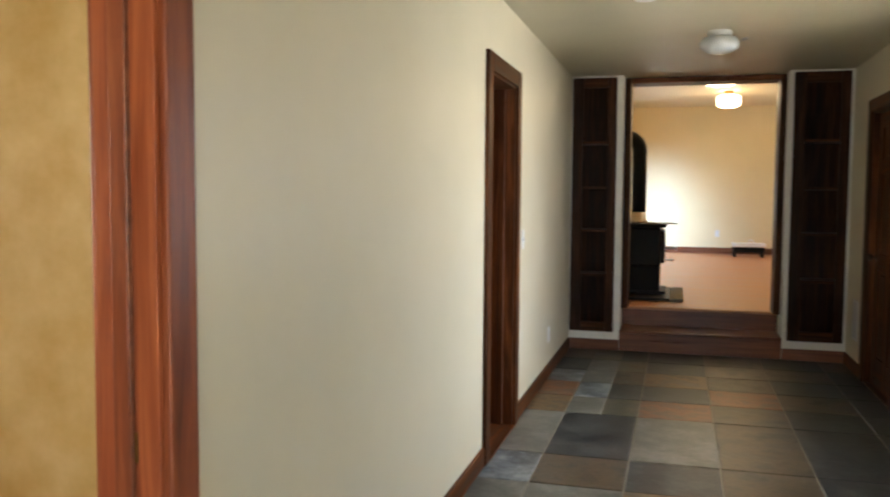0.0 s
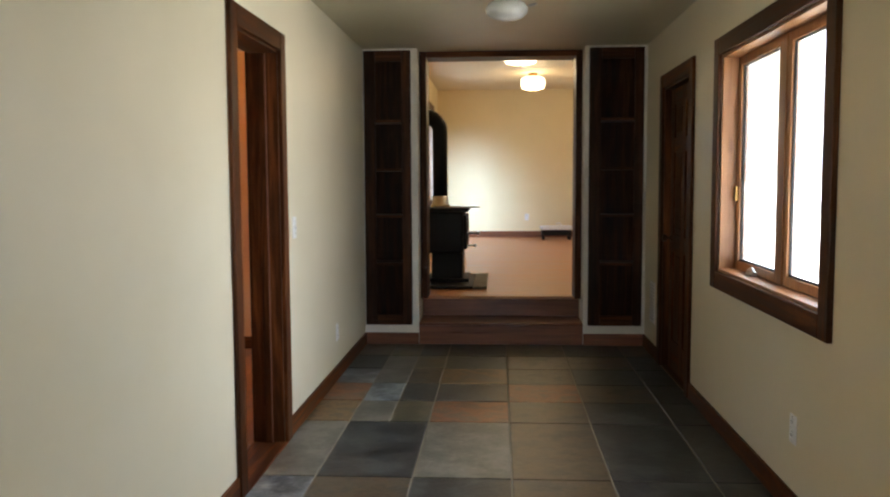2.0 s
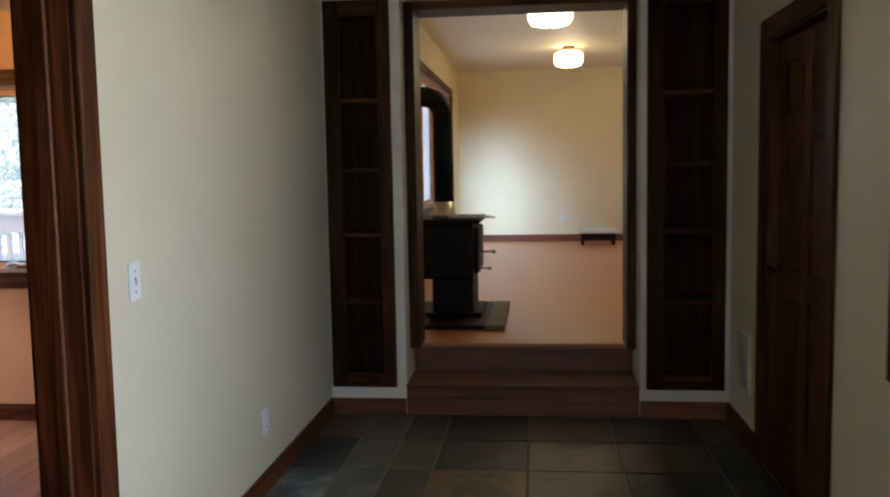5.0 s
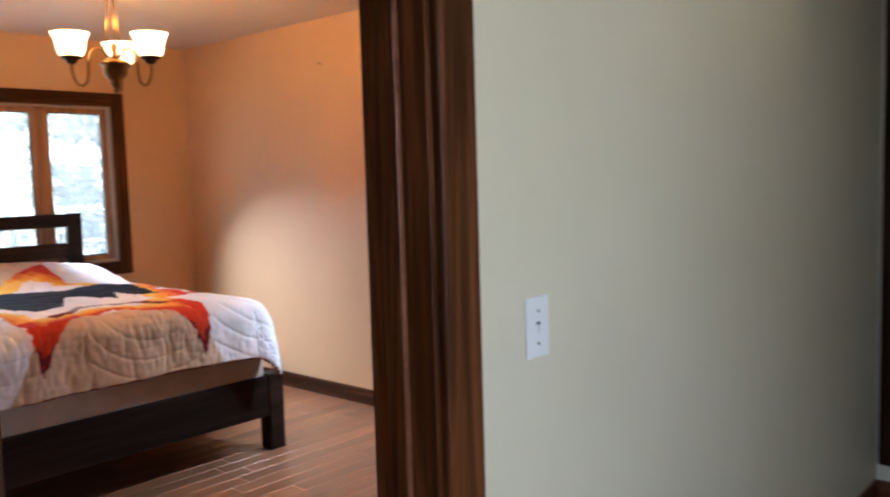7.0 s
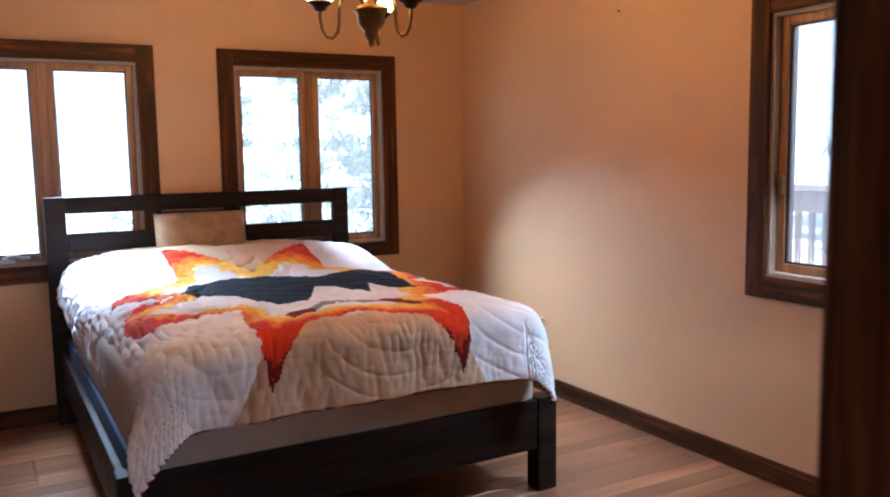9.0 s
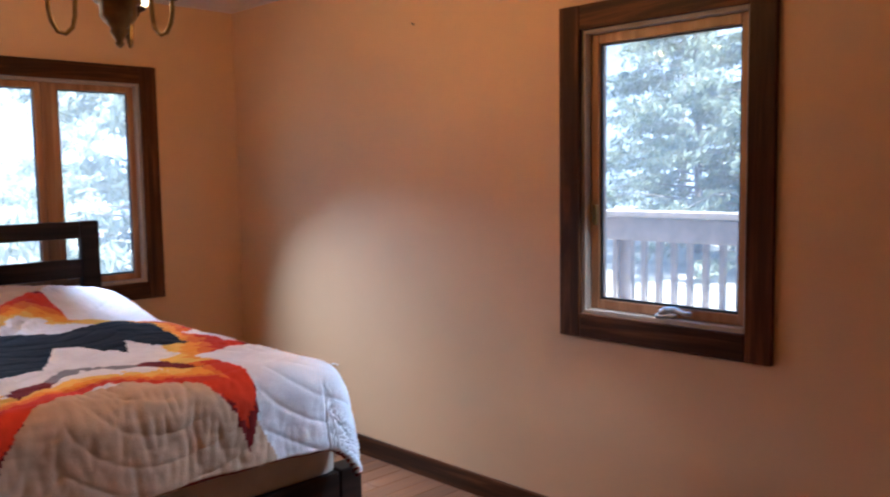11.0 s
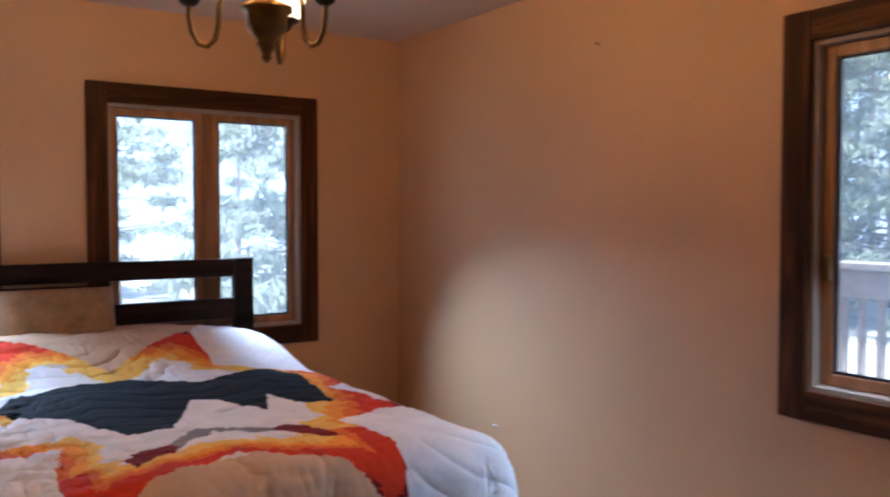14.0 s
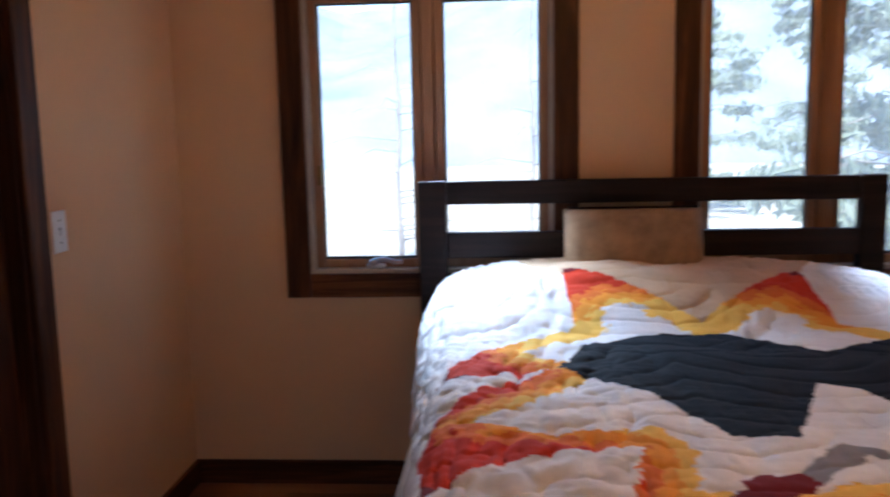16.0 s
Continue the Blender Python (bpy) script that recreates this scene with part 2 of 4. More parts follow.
SLATES = [slate("slate_charcoal", (0.018, 0.021, 0.024), (0.035, 0.04, 0.044), (0.07, 0.078, 0.08)),
          slate("slate_grey", (0.085, 0.085, 0.075), (0.13, 0.13, 0.115), (0.19, 0.185, 0.165)),
          slate("slate_rust", (0.11, 0.05, 0.026), (0.23, 0.09, 0.038), (0.15, 0.11, 0.08)),
          slate("slate_olive", (0.055, 0.055, 0.04), (0.095, 0.09, 0.062), (0.14, 0.12, 0.085)),
          slate("slate_brown", (0.05, 0.04, 0.03), (0.10, 0.075, 0.05), (0.075, 0.07, 0.06)),
          slate("slate_blue", (0.05, 0.06, 0.075), (0.15, 0.18, 0.20), (0.28, 0.31, 0.33)),
          slate("slate_ochre", (0.08, 0.06, 0.035), (0.20, 0.125, 0.055), (0.11, 0.09, 0.065))]


# ---- building helpers ----
def box(bm, x0, x1, y0, y1, z0, z1, bevel=0.0):
    r = bmesh.ops.create_cube(bm, size=1)
    m = Matrix.Translation(((x0 + x1) / 2, (y0 + y1) / 2, (z0 + z1) / 2)) @ Matrix.Diagonal((abs(x1 - x0), abs(y1 - y0), abs(z1 - z0), 1))
    bmesh.ops.transform(bm, matrix=m, verts=r["verts"])
    if bevel:
        es = list({e for v in r["verts"] for e in v.link_edges})
        bmesh.ops.bevel(bm, geom=es, offset=bevel, segments=2, affect="EDGES", profile=0.5)


def tube(bm, pts, r0, r1=None, sides=10):
    """A round rod along points, tapering from r0 to r1."""
    r1 = r0 if r1 is None else r1
    pts = [Vector(p) for p in pts]
    rings = []
    for i, p in enumerate(pts):
        d = (pts[min(i + 1, len(pts) - 1)] - pts[max(i - 1, 0)]).normalized()
        a = d.orthogonal().normalized() if i == 0 else (prev - d * prev.dot(d)).normalized()
        prev = a
        b = d.cross(a)
        r = r0 + (r1 - r0) * i / max(1, len(pts) - 1)
        rings.append([bm.verts.new(p + r * (a * math.cos(2 * math.pi * k / sides) + b * math.sin(2 * math.pi * k / sides))) for k in range(sides)])
    for u, w in zip(rings, rings[1:]):
        for k in range(sides):
            bm.faces.new((u[k], u[(k + 1) % sides], w[(k + 1) % sides], w[k]))
    bm.faces.new(rings[0][::-1])
    bm.faces.new(rings[-1])


def lathe(bm, profile, cx=0, cy=0, sides=28, cap=True):
    """A turned shape from (radius, height) pairs."""
    rings = [[bm.verts.new((cx + r * math.cos(2 * math.pi * k / sides), cy + r * math.sin(2 * math.pi * k / sides), z)) for k in range(sides)] for r, z in profile]
    for u, w in zip(rings, rings[1:]):
        for k in range(sides):
            bm.faces.new((u[k], u[(k + 1) % sides], w[(k + 1) % sides], w[k]))
    if cap:
        bm.faces.new(rings[0][::-1])
        bm.faces.new(rings[-1])


def mesh_ob(name, bm, material, smooth=False):
    bmesh.ops.recalc_face_normals(bm, faces=bm.faces[:])
    me = bpy.data.meshes.new(name)
    bm.to_mesh(me)
    bm.free()
    me.materials.append(material)
    if smooth:
        me.polygons.foreach_set("use_smooth", [True] * len(me.polygons))
    return new(name, me)


def part(name, bm, material, parent, label="", smooth=False):
    ob = mesh_ob(name, bm, material, smooth)
    ob.parent = parent
    return tagged(ob, label)


def thing(name, m, label, category, group="", kind=""):
    ob = new(name)
    ob.empty_display_size = 0.1
    ob.matrix_basis = m
    return tagged(ob, label, category, group, kind)


def board(name, parent, material, x0, x1, y0, y1, z0, z1, bevel=0.003, label=""):
    bm = bmesh.new()
    box(bm, x0, x1, y0, y1, z0, z1, bevel)
    return part(name, bm, material, parent, label)


def structure(name, bm, material, label, category):
    return tagged(mesh_ob(name, bm, material), label, category, "", "structure")


def wall(name, axis, a0, a1, u0, u1, z0, z1, openings, material, label):
    """A wall with thickness a0..a1 across one axis, running u0..u1, with openings (u0, u1, z0, z1) cut through it."""
    us = sorted({u0, u1, *[o[0] for o in openings], *[o[1] for o in openings]})
    bm = bmesh.new()
    for ua, ub in zip(us, us[1:]):
        if ub - ua < 1e-6:
            continue
        mid = (ua + ub) / 2
        cuts = sorted((o[2], o[3]) for o in openings if o[0] < mid < o[1])
        z = z0
        for c0, c1 in cuts + [(z1, z1)]:
            if c0 > z + 1e-6:
                if axis == "x":
                    box(bm, a0, a1, ua, ub, z, c0)
                else:
                    box(bm, ua, ub, a0, a1, z, c0)
            z = max(z, c1)
    bmesh.ops.remove_doubles(bm, verts=bm.verts[:], dist=1e-5)
    return structure(name, bm, material, label, "wall")


def slab(name, x0, x1, y0, y1, z0, z1, material, label, category):
    bm = bmesh.new()
    box(bm, x0, x1, y0, y1, z0, z1)
    return structure(name, bm, material, label, category)


# ---- large structure: hall ----
XL, XR, YB, CH = -1.0, 1.32, 6.0, 2.45
hall_floor = slab("floor", XL - 0.13, XR, -3.3, 6.5, -0.2, -0.0045, M["grout"], "grey grout bed under multicoloured slate floor tiles", "floor")
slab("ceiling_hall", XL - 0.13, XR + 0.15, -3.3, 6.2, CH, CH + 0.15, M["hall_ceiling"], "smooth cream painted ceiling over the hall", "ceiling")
wall("wall_west", "x", XL - 0.13, XL, -3.3, YB, -0.012, CH, [(2.61, 3.33, -0.012, 2.035), (-1.032, -0.212, -0.012, 2.035)], M["hall"], "cream painted hall wall with two timber doorways")
wall("wall_east", "x", XR, XR + 0.15, -3.3, 6.2, -0.2, CH, [(2.229, 3.725, 0.865, 2.034), (4.415, 5.265, -0.012, 2.03)], M["hall"], "cream painted hall wall with a timber window")
wall("wall_south", "y", -3.45, -3.3, XL - 0.13, XR + 0.15, -0.2, CH, [(-0.5, 0.9, -0.012, 2.05)], M["hall"], "cream painted hall end wall around an assumed glazed entry")
structure_bm = bmesh.new()
for x0, x1 in ((XL, -0.99), (-0.60, -0.545), (0.819, 0.855), (1.295, XR)):
    box(structure_bm, x0, x1, 6.0, 6.3, 0.0, CH)
box(structure_bm, -0.99, -0.60, 6.0, 6.3, 0.0, 0.165)
box(structure_bm, 0.855, 1.295, 6.0, 6.3, 0.0, 0.165)
box(structure_bm, -0.99, -0.60, 6.0, 6.3, 2.435, CH)
box(structure_bm, 0.855, 1.295, 6.0, 6.3, 2.435, CH)
structure("wall_north", structure_bm, M["white"], "off-white drywall piers framing built-in bookcases and the opening", "wall")

# ---- large structure: bedroom ----
BX, BY0, BY1, BH = -5.775, 2.21, 5.77, 2.41
bedroom_floor = slab("floor_bedroom", BX - 0.1, XL - 0.13, BY0 - 0.1, BY1 + 0.1, -0.2, -0.010, M["dark"], "dark underlay beneath the bedroom floorboards", "floor")
slab("ceiling_bedroom", BX - 0.15, XL - 0.13, BY0 - 0.15, BY1 + 0.15, BH, BH + 0.15, M["bed_ceiling"], "smooth pale peach ceiling over the bedroom", "ceiling")
wall("wall_bedroom_west", "x", BX - 0.15, BX, BY0 - 0.15, BY1 + 0.15, -0.2, BH, [(4.216, 5.177, 0.867, 1.965), (2.72, 3.683, 0.867, 1.965)], M["bed"], "peach painted bedroom wall with two timber windows")
wall("wall_bedroom_north", "y", BY1, BY1 + 0.15, BX, XL - 0.13, -0.2, BH, [(-3.241, -2.557, 0.89, 1.985)], M["bed"], "peach painted bedroom wall with one timber window")
wall("wall_bedroom_south", "y", BY0 - 0.15, BY0, BX, XL - 0.13, -0.2, BH, [(-4.68, -3.90, -0.2, 2.03)], M["bed"], "peach painted bedroom wall with a closet doorway")
wall("wall_bedroom_east", "x", XL - 0.145, XL - 0.13, BY0, BY1, -0.2, BH, [(2.61, 3.33, -0.2, 2.035)], M["bed"], "peach painted bedroom side of the doorway wall")

# ---- large structure: living room ----
LZ, LX, LY, LH = 0.36, -0.96, 14.05, 2.97
slab("floor_living", LX - 0.15, 2.4, 6.385, LY + 0.15, 0.2, LZ, M["living_floor"], "polished reddish wooden floor of the living room", "floor")
slab("ceiling_living", LX - 0.15, 2.4, 6.3, LY + 0.15, LH, LH + 0.15, M["living_ceiling"], "cream painted ceiling over the living room", "ceiling")
wall("wall_living_west", "x", LX - 0.15, LX, 6.45, LY + 0.15, LZ, LH, [(9.3, 12.85, 1.05, 2.5)], M["living"], "butter yellow living room wall with a wide window")
wall("wall_living_north", "y", LY, LY + 0.15, LX, 2.4, LZ, LH, [], M["living"], "butter yellow living room end wall")
wall("wall_living_east", "x", 2.4, 2.55, 6.3, LY + 0.15, LZ, LH, [], M["living"], "butter yellow living room side wall")
wall("wall_living_south", "y", 6.3, 6.45, LX - 0.15, 2.4, 0.0, LH, [(-0.545, 0.819, 0.0, CH)], M["living"], "wall between hall and living room around the opening")

# ---- large structure: side room seen past the first doorway ----
slab("floor_side_room", -4.2, XL - 0.13, -2.6, 1.2, -0.2, -0.006, M["living_floor"], "reddish wooden floor of the side room", "floor")
slab("ceiling_side_room", -4.2, XL - 0.13, -2.6, 1.2, CH, CH + 0.15, M["hall_ceiling"], "cream ceiling of the side room", "ceiling")
wall("wall_side_room_north", "y", 0.9, 1.05, -4.2, XL - 0.13, -0.2, CH, [], M["gold"], "mottled golden yellow wall of the side room")
wall("wall_side_room_west", "x", -4.2, -4.05, -2.6, 1.2, -0.2, CH, [(-1.5, -0.3, 0.8, 2.0)], M["gold"], "mottled golden yellow wall of the side room")
wall("wall_side_room_south", "y", -2.75, -2.6, -4.2, XL - 0.13, -0.2, CH, [], M["gold"], "mottled golden yellow wall of the side room")

# roof is out of view; wide eaves added to shade hall window and siding
bm_roof = bmesh.new()
box(bm_roof, BX - 0.75, 3.9, -4.2, 6.3, 2.62, 2.75)
box(bm_roof, LX - 0.8, 3.1, 6.301, LY + 0.8, 3.14, 3.26)
structure("roof", bm_roof, M["deck"], "unseen plain roof deck, its wide eaves added to block the sun", "roof")

# ---- windows ----
GROUP_WIN = "timber casement windows"


def window(name, m, w, z0, z1, sashes, label, mull=0.05, stile=0.048, crank=(0,), glass_at=0.06, screen=False, lining=None):
    """A casement window. Local x runs along the wall, y goes outwards from the room face, z is height.
    w is the clear opening; casings stand round it; glass_at is how deep the panes sit."""
    win = thing(name, m, label, "window", GROUP_WIN, "structure")
    win_in, sash_m = lining or M["reveal"], M["pine"]
    c, h = 0.09, w / 2
    board("casing", win, M["trim"], -h - c, -h + 0.004, -0.022, 0.001, z0 - c, z1 + c, 0.004, "dark stained upright casing board")
    board("casing", win, M["trim"], h - 0.004, h + c, -0.022, 0.001, z0 - c, z1 + c, 0.004, "dark stained upright casing board")
    board("casing", win, M["trim_x"], -h + 0.005, h - 0.005, -0.021, 0.001, z1 - 0.004, z1 + c, 0.004, "dark stained head casing board")
    board("casing", win, M["trim_x"], -h + 0.005, h - 0.005, -0.021, 0.001, z0 - c, z0 + 0.004, 0.004, "dark stained bottom casing board")
    d = 0.145
    board("jamb", win, win_in, -h, -h + 0.018, 0.002, d, z0, z1, 0.002)
    board("jamb", win, win_in, h - 0.018, h, 0.002, d, z0, z1, 0.002)
    board("head_jamb", win, win_in, -h + 0.019, h - 0.019, 0.002, d, z1 - 0.018, z1, 0.002)
    board("window_sill", win, win_in, -h + 0.019, h - 0.019, -0.004, d, z0, z0 + 0.02, 0.003, "pale worn timber sill")
    inner = w - 0.038
    each = (inner - mull * (sashes - 1)) / sashes
    for i in range(sashes - 1):
        xm = -inner / 2 + each * (i + 1) + mull * i
        board("mullion", win, sash_m, xm, xm + mull, glass_at - 0.03, d, z0 + 0.021, z1 - 0.019, 0.005)
    for i in range(sashes):
        x0 = -inner / 2 + i * (each + mull)
        x1, s0, s1, y0, y1 = x0 + each, z0 + 0.021, z1 - 0.019, glass_at - 0.023, glass_at + 0.022
        bm = bmesh.new()
        box(bm, x0 + 0.001, x0 + stile, y0, y1, s0, s1, 0.004)
        box(bm, x1 - stile, x1 - 0.001, y0, y1, s0, s1, 0.004)
        box(bm, x0 + stile + 0.001, x1 - stile - 0.001, y0 + 0.001, y1 - 0.001, s1 - stile, s1, 0.004)
        box(bm, x0 + stile + 0.001, x1 - stile - 0.001, y0 + 0.001, y1 - 0.001, s0, s0 + stile, 0.004)
        sash = part("sash", bm, sash_m, win, "honey coloured timber sash")
        bm = bmesh.new()
        for a, b, e, f in ((x0 + stile, x0 + stile + 0.007, s0 + stile, s1 - stile), (x1 - stile - 0.007, x1 - stile, s0 + stile, s1 - stile),
                           (x0 + stile + 0.007, x1 - stile - 0.007, s0 + stile, s0 + stile + 0.009), (x0 + stile + 0.007, x1 - stile - 0.007, s1 - stile - 0.007, s1 - stile)):
            box(bm, a, b, y0 + 0.012, y0 + 0.024, e, f)
        part("glazing_seal", bm, M["dark"], sash, "thin dark glazing seal")
        bm = bmesh.new()
        box(bm, x0 + stile - 0.004, x1 - stile + 0.004, glass_at, glass_at + 0.004, s0 + stile - 0.004, s1 - stile + 0.004)
        pane = part("pane", bm, M["glass"], sash, "window glass with a pale glare veil mixed in")
        pane.visible_shadow = False
        if i in crank:
            xc, k = (x0 + x1) / 2 + 0.03, glass_at - 0.098
            bm = bmesh.new()
            box(bm, xc - 0.045, xc + 0.03, k + 0.035, k + 0.074, z0 + 0.021, z0 + 0.038, 0.006)
            lathe(bm, [(0.019, z0 + 0.036), (0.017, z0 + 0.052), (0.008, z0 + 0.056)], xc - 0.015, k + 0.05, 14)
            tube(bm, [(xc - 0.015, k + 0.05, z0 + 0.05), (xc + 0.03, k + 0.045, z0 + 0.058), (xc + 0.075, k + 0.04, z0 + 0.046), (xc + 0.10, k + 0.038, z0 + 0.048)], 0.0115, 0.008, 8)
            part("crank_handle", bm, M["steel"], win, "folded brushed steel crank handle", True)
            bm = bmesh.new()
            xl = x0 + 0.02
            box(bm, xl, xl + 0.018, k + 0.055, k + 0.074, (s0 + s1) / 2 - 0.20, (s0 + s1) / 2 - 0.12, 0.004)
            part("sash_lock", bm, M["brass"], win, "small metal sash lock")
    if screen:
        xs = -inner / 2 + stile + 0.008
        board("screen_frame", win, M["plastic"], xs, xs + 0.02, glass_at + 0.012, glass_at + 0.022, z0 + 0.021 + stile, z1 - 0.019 - stile, 0.002, "thin white insect screen frame")
    return win


# room-face poses: local +y points out of the room
WEST = lambda y: pose(BX, y, 0, 0, 0, 90)
EAST = lambda y: pose(XR, y, 0, 0, 0, -90)
NORTH = lambda x: pose(x, BY1, 0)
window("window_1", EAST(2.977), 1.496, 0.865, 2.034, 2, "two-sash honey timber casement with dark casing in the hall", 0.07, 0.045, (0,), 0.108, True, M["pine"])
window("window_2", WEST(4.6965), 0.961, 0.867, 1.965, 2, "two-sash timber casement with dark casing behind the bed", 0.05, 0.034, ())
window("window_3", WEST(3.2015), 0.963, 0.867, 1.965, 2, "two-sash timber casement with dark casing beside the bed", 0.05, 0.034, (0,))
window("window_4", NORTH(-2.899), 0.684, 0.89, 1.985, 1, "single timber casement with dark casing facing the deck", 0.05, 0.037, (0,))
window("window_5", pose(LX, 11.075, 0, 0, 0, 90), 3.55, 1.05, 2.5, 4, "wide timber window with honey coloured frame in the living room", 0.06, 0.05, ())
# window out of view, added as the opening for the side room fill
window("window_6", pose(-4.05, -0.9, 0, 0, 0, 90), 1.2, 0.8, 2.0, 2, "unseen two-sash timber window added to light the side room", 0.05, 0.05, ())


# ---- doorways ----
def doorway(name, m, w, top, depth, label, both=True, material=None):
    """Jambs, stops and flat casings of an open doorway. Local x along the wall, y into the wall from the hall face."""
    d = thing(name, m, label, "doorway", "timber doorways", "structure")
    h, c, k = w / 2, 0.088, material or M["trim"]
    for s in (-1, 1):
        a, b = sorted((s * h, s * (h - 0.018)))
        board("jamb", d, k, a, b, -0.003, depth + 0.003, 0, top, 0.002)
        a, b = sorted((s * (h - 0.018), s * (h - 0.030)))
        board("stop", d, k, a, b, depth * 0.42, depth * 0.42 + 0.035, 0, top - 0.019, 0.002)
        # highlight on the stop edge, drawn as a strip of paler timber
        board("worn_edge", d, M["step"], a, b, depth * 0.42 - 0.004, depth * 0.42 - 0.0005, 0, top - 0.02, 0.001, "paler strip drawn as the highlight along the door stop")
        for y0, y1 in ((-0.022, -0.0005), (depth + 0.0005, depth + 0.022)):
            a, b = sorted((s * (h - 0.006), s * (h + c)))
            board("casing", d, k, a, b, y0, y1, 0, top + c, 0.005)
    board("head_jamb", d, M["trim_x"], -h + 0.019, h - 0.019, -0.003, depth + 0.003, top - 0.018, top, 0.002)
    for y0, y1 in ((-0.022, -0.0005), (depth + 0.0005, depth + 0.022)):
        board("head_casing", d, M["trim_x"], -h + 0.007, h - 0.007, y0 + 0.001, y1 - 0.001, top - 0.006, top + c, 0.005)
    return d


d1 = doorway("door_1", pose(XL, 2.97, 0, 0, 0, 90), 0.72, 2.035, 0.145, "open doorway with dark stained casing leading to the bedroom")
d2 = doorway("door_2", pose(XL, -0.622, 0, 0, 0, 90), 0.82, 2.035, 0.13, "open doorway with reddish stained casing coloured as strongly lit, leading to the side room", True, M["red"])
bm = bmesh.new()
box(bm, 0.389, 0.3925, 0.045, 0.075, 0.88, 0.94, 0.001)
part("strike_plate", bm, M["brass"], d2, "small brass strike plate on the jamb")
bm = bmesh.new()
box(bm, -0.355, 0.355, -0.02, 0.16, -0.008, 0.006, 0.003)
part("threshold", bm, M["trim_x"], d1, "dark stained timber threshold")

# closed panelled door in the east wall
d3 = thing("door_3", pose(XR, 4.84, 0, 0, 0, -90), "closed dark stained six-panel door in the hall", "door", "", "structure")
for s in (-1, 1):
    a, b = sorted((s * 0.425, s * 0.407))
    board("jamb", d3, M["trim"], a, b, -0.003, 0.12, 0, 2.03, 0.002)
    a, b = sorted((s * 0.419, s * 0.513))
    board("casing", d3, M["trim"], a, b, -0.022, -0.0005, 0, 2.118, 0.005)
board("head_casing", d3, M["trim_x"], -0.418, 0.418, -0.021, -0.0005, 2.024, 2.118, 0.005)
board("head_jamb", d3, M["trim_x"], -0.406, 0.406, -0.003, 0.12, 2.012, 2.03, 0.002)
leaf = board("door_leaf", d3, M["trim"], -0.404, 0.404, 0.055, 0.09, 0.008, 2.008, 0.002)
for x0, x1 in ((-0.404, -0.30), (-0.05, 0.05), (0.30, 0.404)):
    board("stile", leaf, M["trim"], x0, x1, 0.043, 0.056, 0.01, 2.006, 0.003)
for z0, z1 in ((0.01, 0.22), (0.86, 0.98), (1.56, 1.66), (1.90, 2.006)):
    for x0, x1 in ((-0.299, -0.051), (0.051, 0.299)):
        board("rail", leaf, M["trim_x"], x0, x1, 0.044, 0.056, z0, z1, 0.003)
for z0, z1 in ((0.25, 0.83), (1.01, 1.53), (1.69, 1.87)):
    for x0, x1 in ((-0.27, -0.08), (0.08, 0.27)):
        board("panel", leaf, M["trim"], x0, x1, 0.047, 0.056, z0, z1, 0.008)
bm = bmesh.new()
lathe(bm, [(0.026, 0), (0.024, 0.006), (0.010, 0.012), (0.009, 0.03), (0.022, 0.038), (0.027, 0.05), (0.022, 0.062), (0.008, 0.066)], 0, 0, 20)
bmesh.ops.transform(bm, matrix=pose(-0.345, 0.043, 0.95, 90, 0, 0), verts=bm.verts[:])
part("door_knob", bm, M["bronze"], leaf, "dark bronze door knob", True)

# boards added behind and under the leaf to stop outside light leaking in
board("backing", d3, M["trim"], -0.43, 0.43, 0.125, 0.148, -0.01, 2.03, 0)
board("threshold", d3, M["trim_x"], -0.406, 0.406, 0.0, 0.12, -0.004, 0.007, 0.002)

# closet doorway in the bedroom south wall, closed
d4 = thing("door_4", pose(-4.29, BY0, 0, 0, 0, 180), "closed dark stained closet door with flat casing", "door", "", "structure")
for s in (-1, 1):
    a, b = sorted((s * 0.384, s * 0.48))
    board("casing", d4, M["trim"], a, b, -0.022, -0.0005, 0, 2.115, 0.005)
    a, b = sorted((s * 0.39, s * 0.372))
    board("jamb", d4, M["trim"], a, b, -0.003, 0.13, 0, 2.03, 0.002)
board("head_casing", d4, M["trim_x"], -0.383, 0.383, -0.021, -0.0005, 2.024, 2.115, 0.005)
board("door_leaf", d4, M["trim"], -0.37, 0.37, 0.04, 0.075, 0.008, 2.025, 0.003)

# assumed, unseen entry at the hall's south end: glazed frame added for its light
d5 = thing("door_5", pose(0.2, -3.3, 0, 0, 0, 180), "assumed unseen glazed entry door frame at the end of the hall", "door", "", "structure")
for x0, x1 in ((-0.7, -0.62), (-0.03, 0.03), (0.62, 0.7)):
    board("frame_post", d5, M["trim"], x0, x1, 0.02, 0.10, 0, 2.05, 0.004)
for z0, z1 in ((0.0, 0.12), (1.95, 2.05)):
    for x0, x1 in ((-0.619, -0.031), (0.031, 0.619)):
        board("frame_rail", d5, M["trim_x"], x0, x1, 0.022, 0.098, z0, z1, 0.004)
for x0, x1 in ((-0.622, -0.028), (0.028, 0.622)):
    bm = bmesh.new()
    box(bm, x0, x1, 0.058, 0.063, 0.118, 1.952)
    p = part("pane", bm, M["glass"], d5, "glass with a pale glare veil mixed in")
    p.visible_shadow = False


# ---- skirting boards ----
def skirting(name, runs, h, material, label):
    top = thing(name, pose(0, 0, 0), label, "baseboard", "", "structure")
    for x0, x1, y0, y1, z in runs:
        board("board", top, material if abs(x1 - x0) > abs(y1 - y0) else SKIRT_Y.get(material, material), x0, x1, y0, y1, z, z + h, 0.004)
    return top


SKIRT_Y = {M["trim_x"]: M["trim_y"], M["step"]: M["trim_y"]}
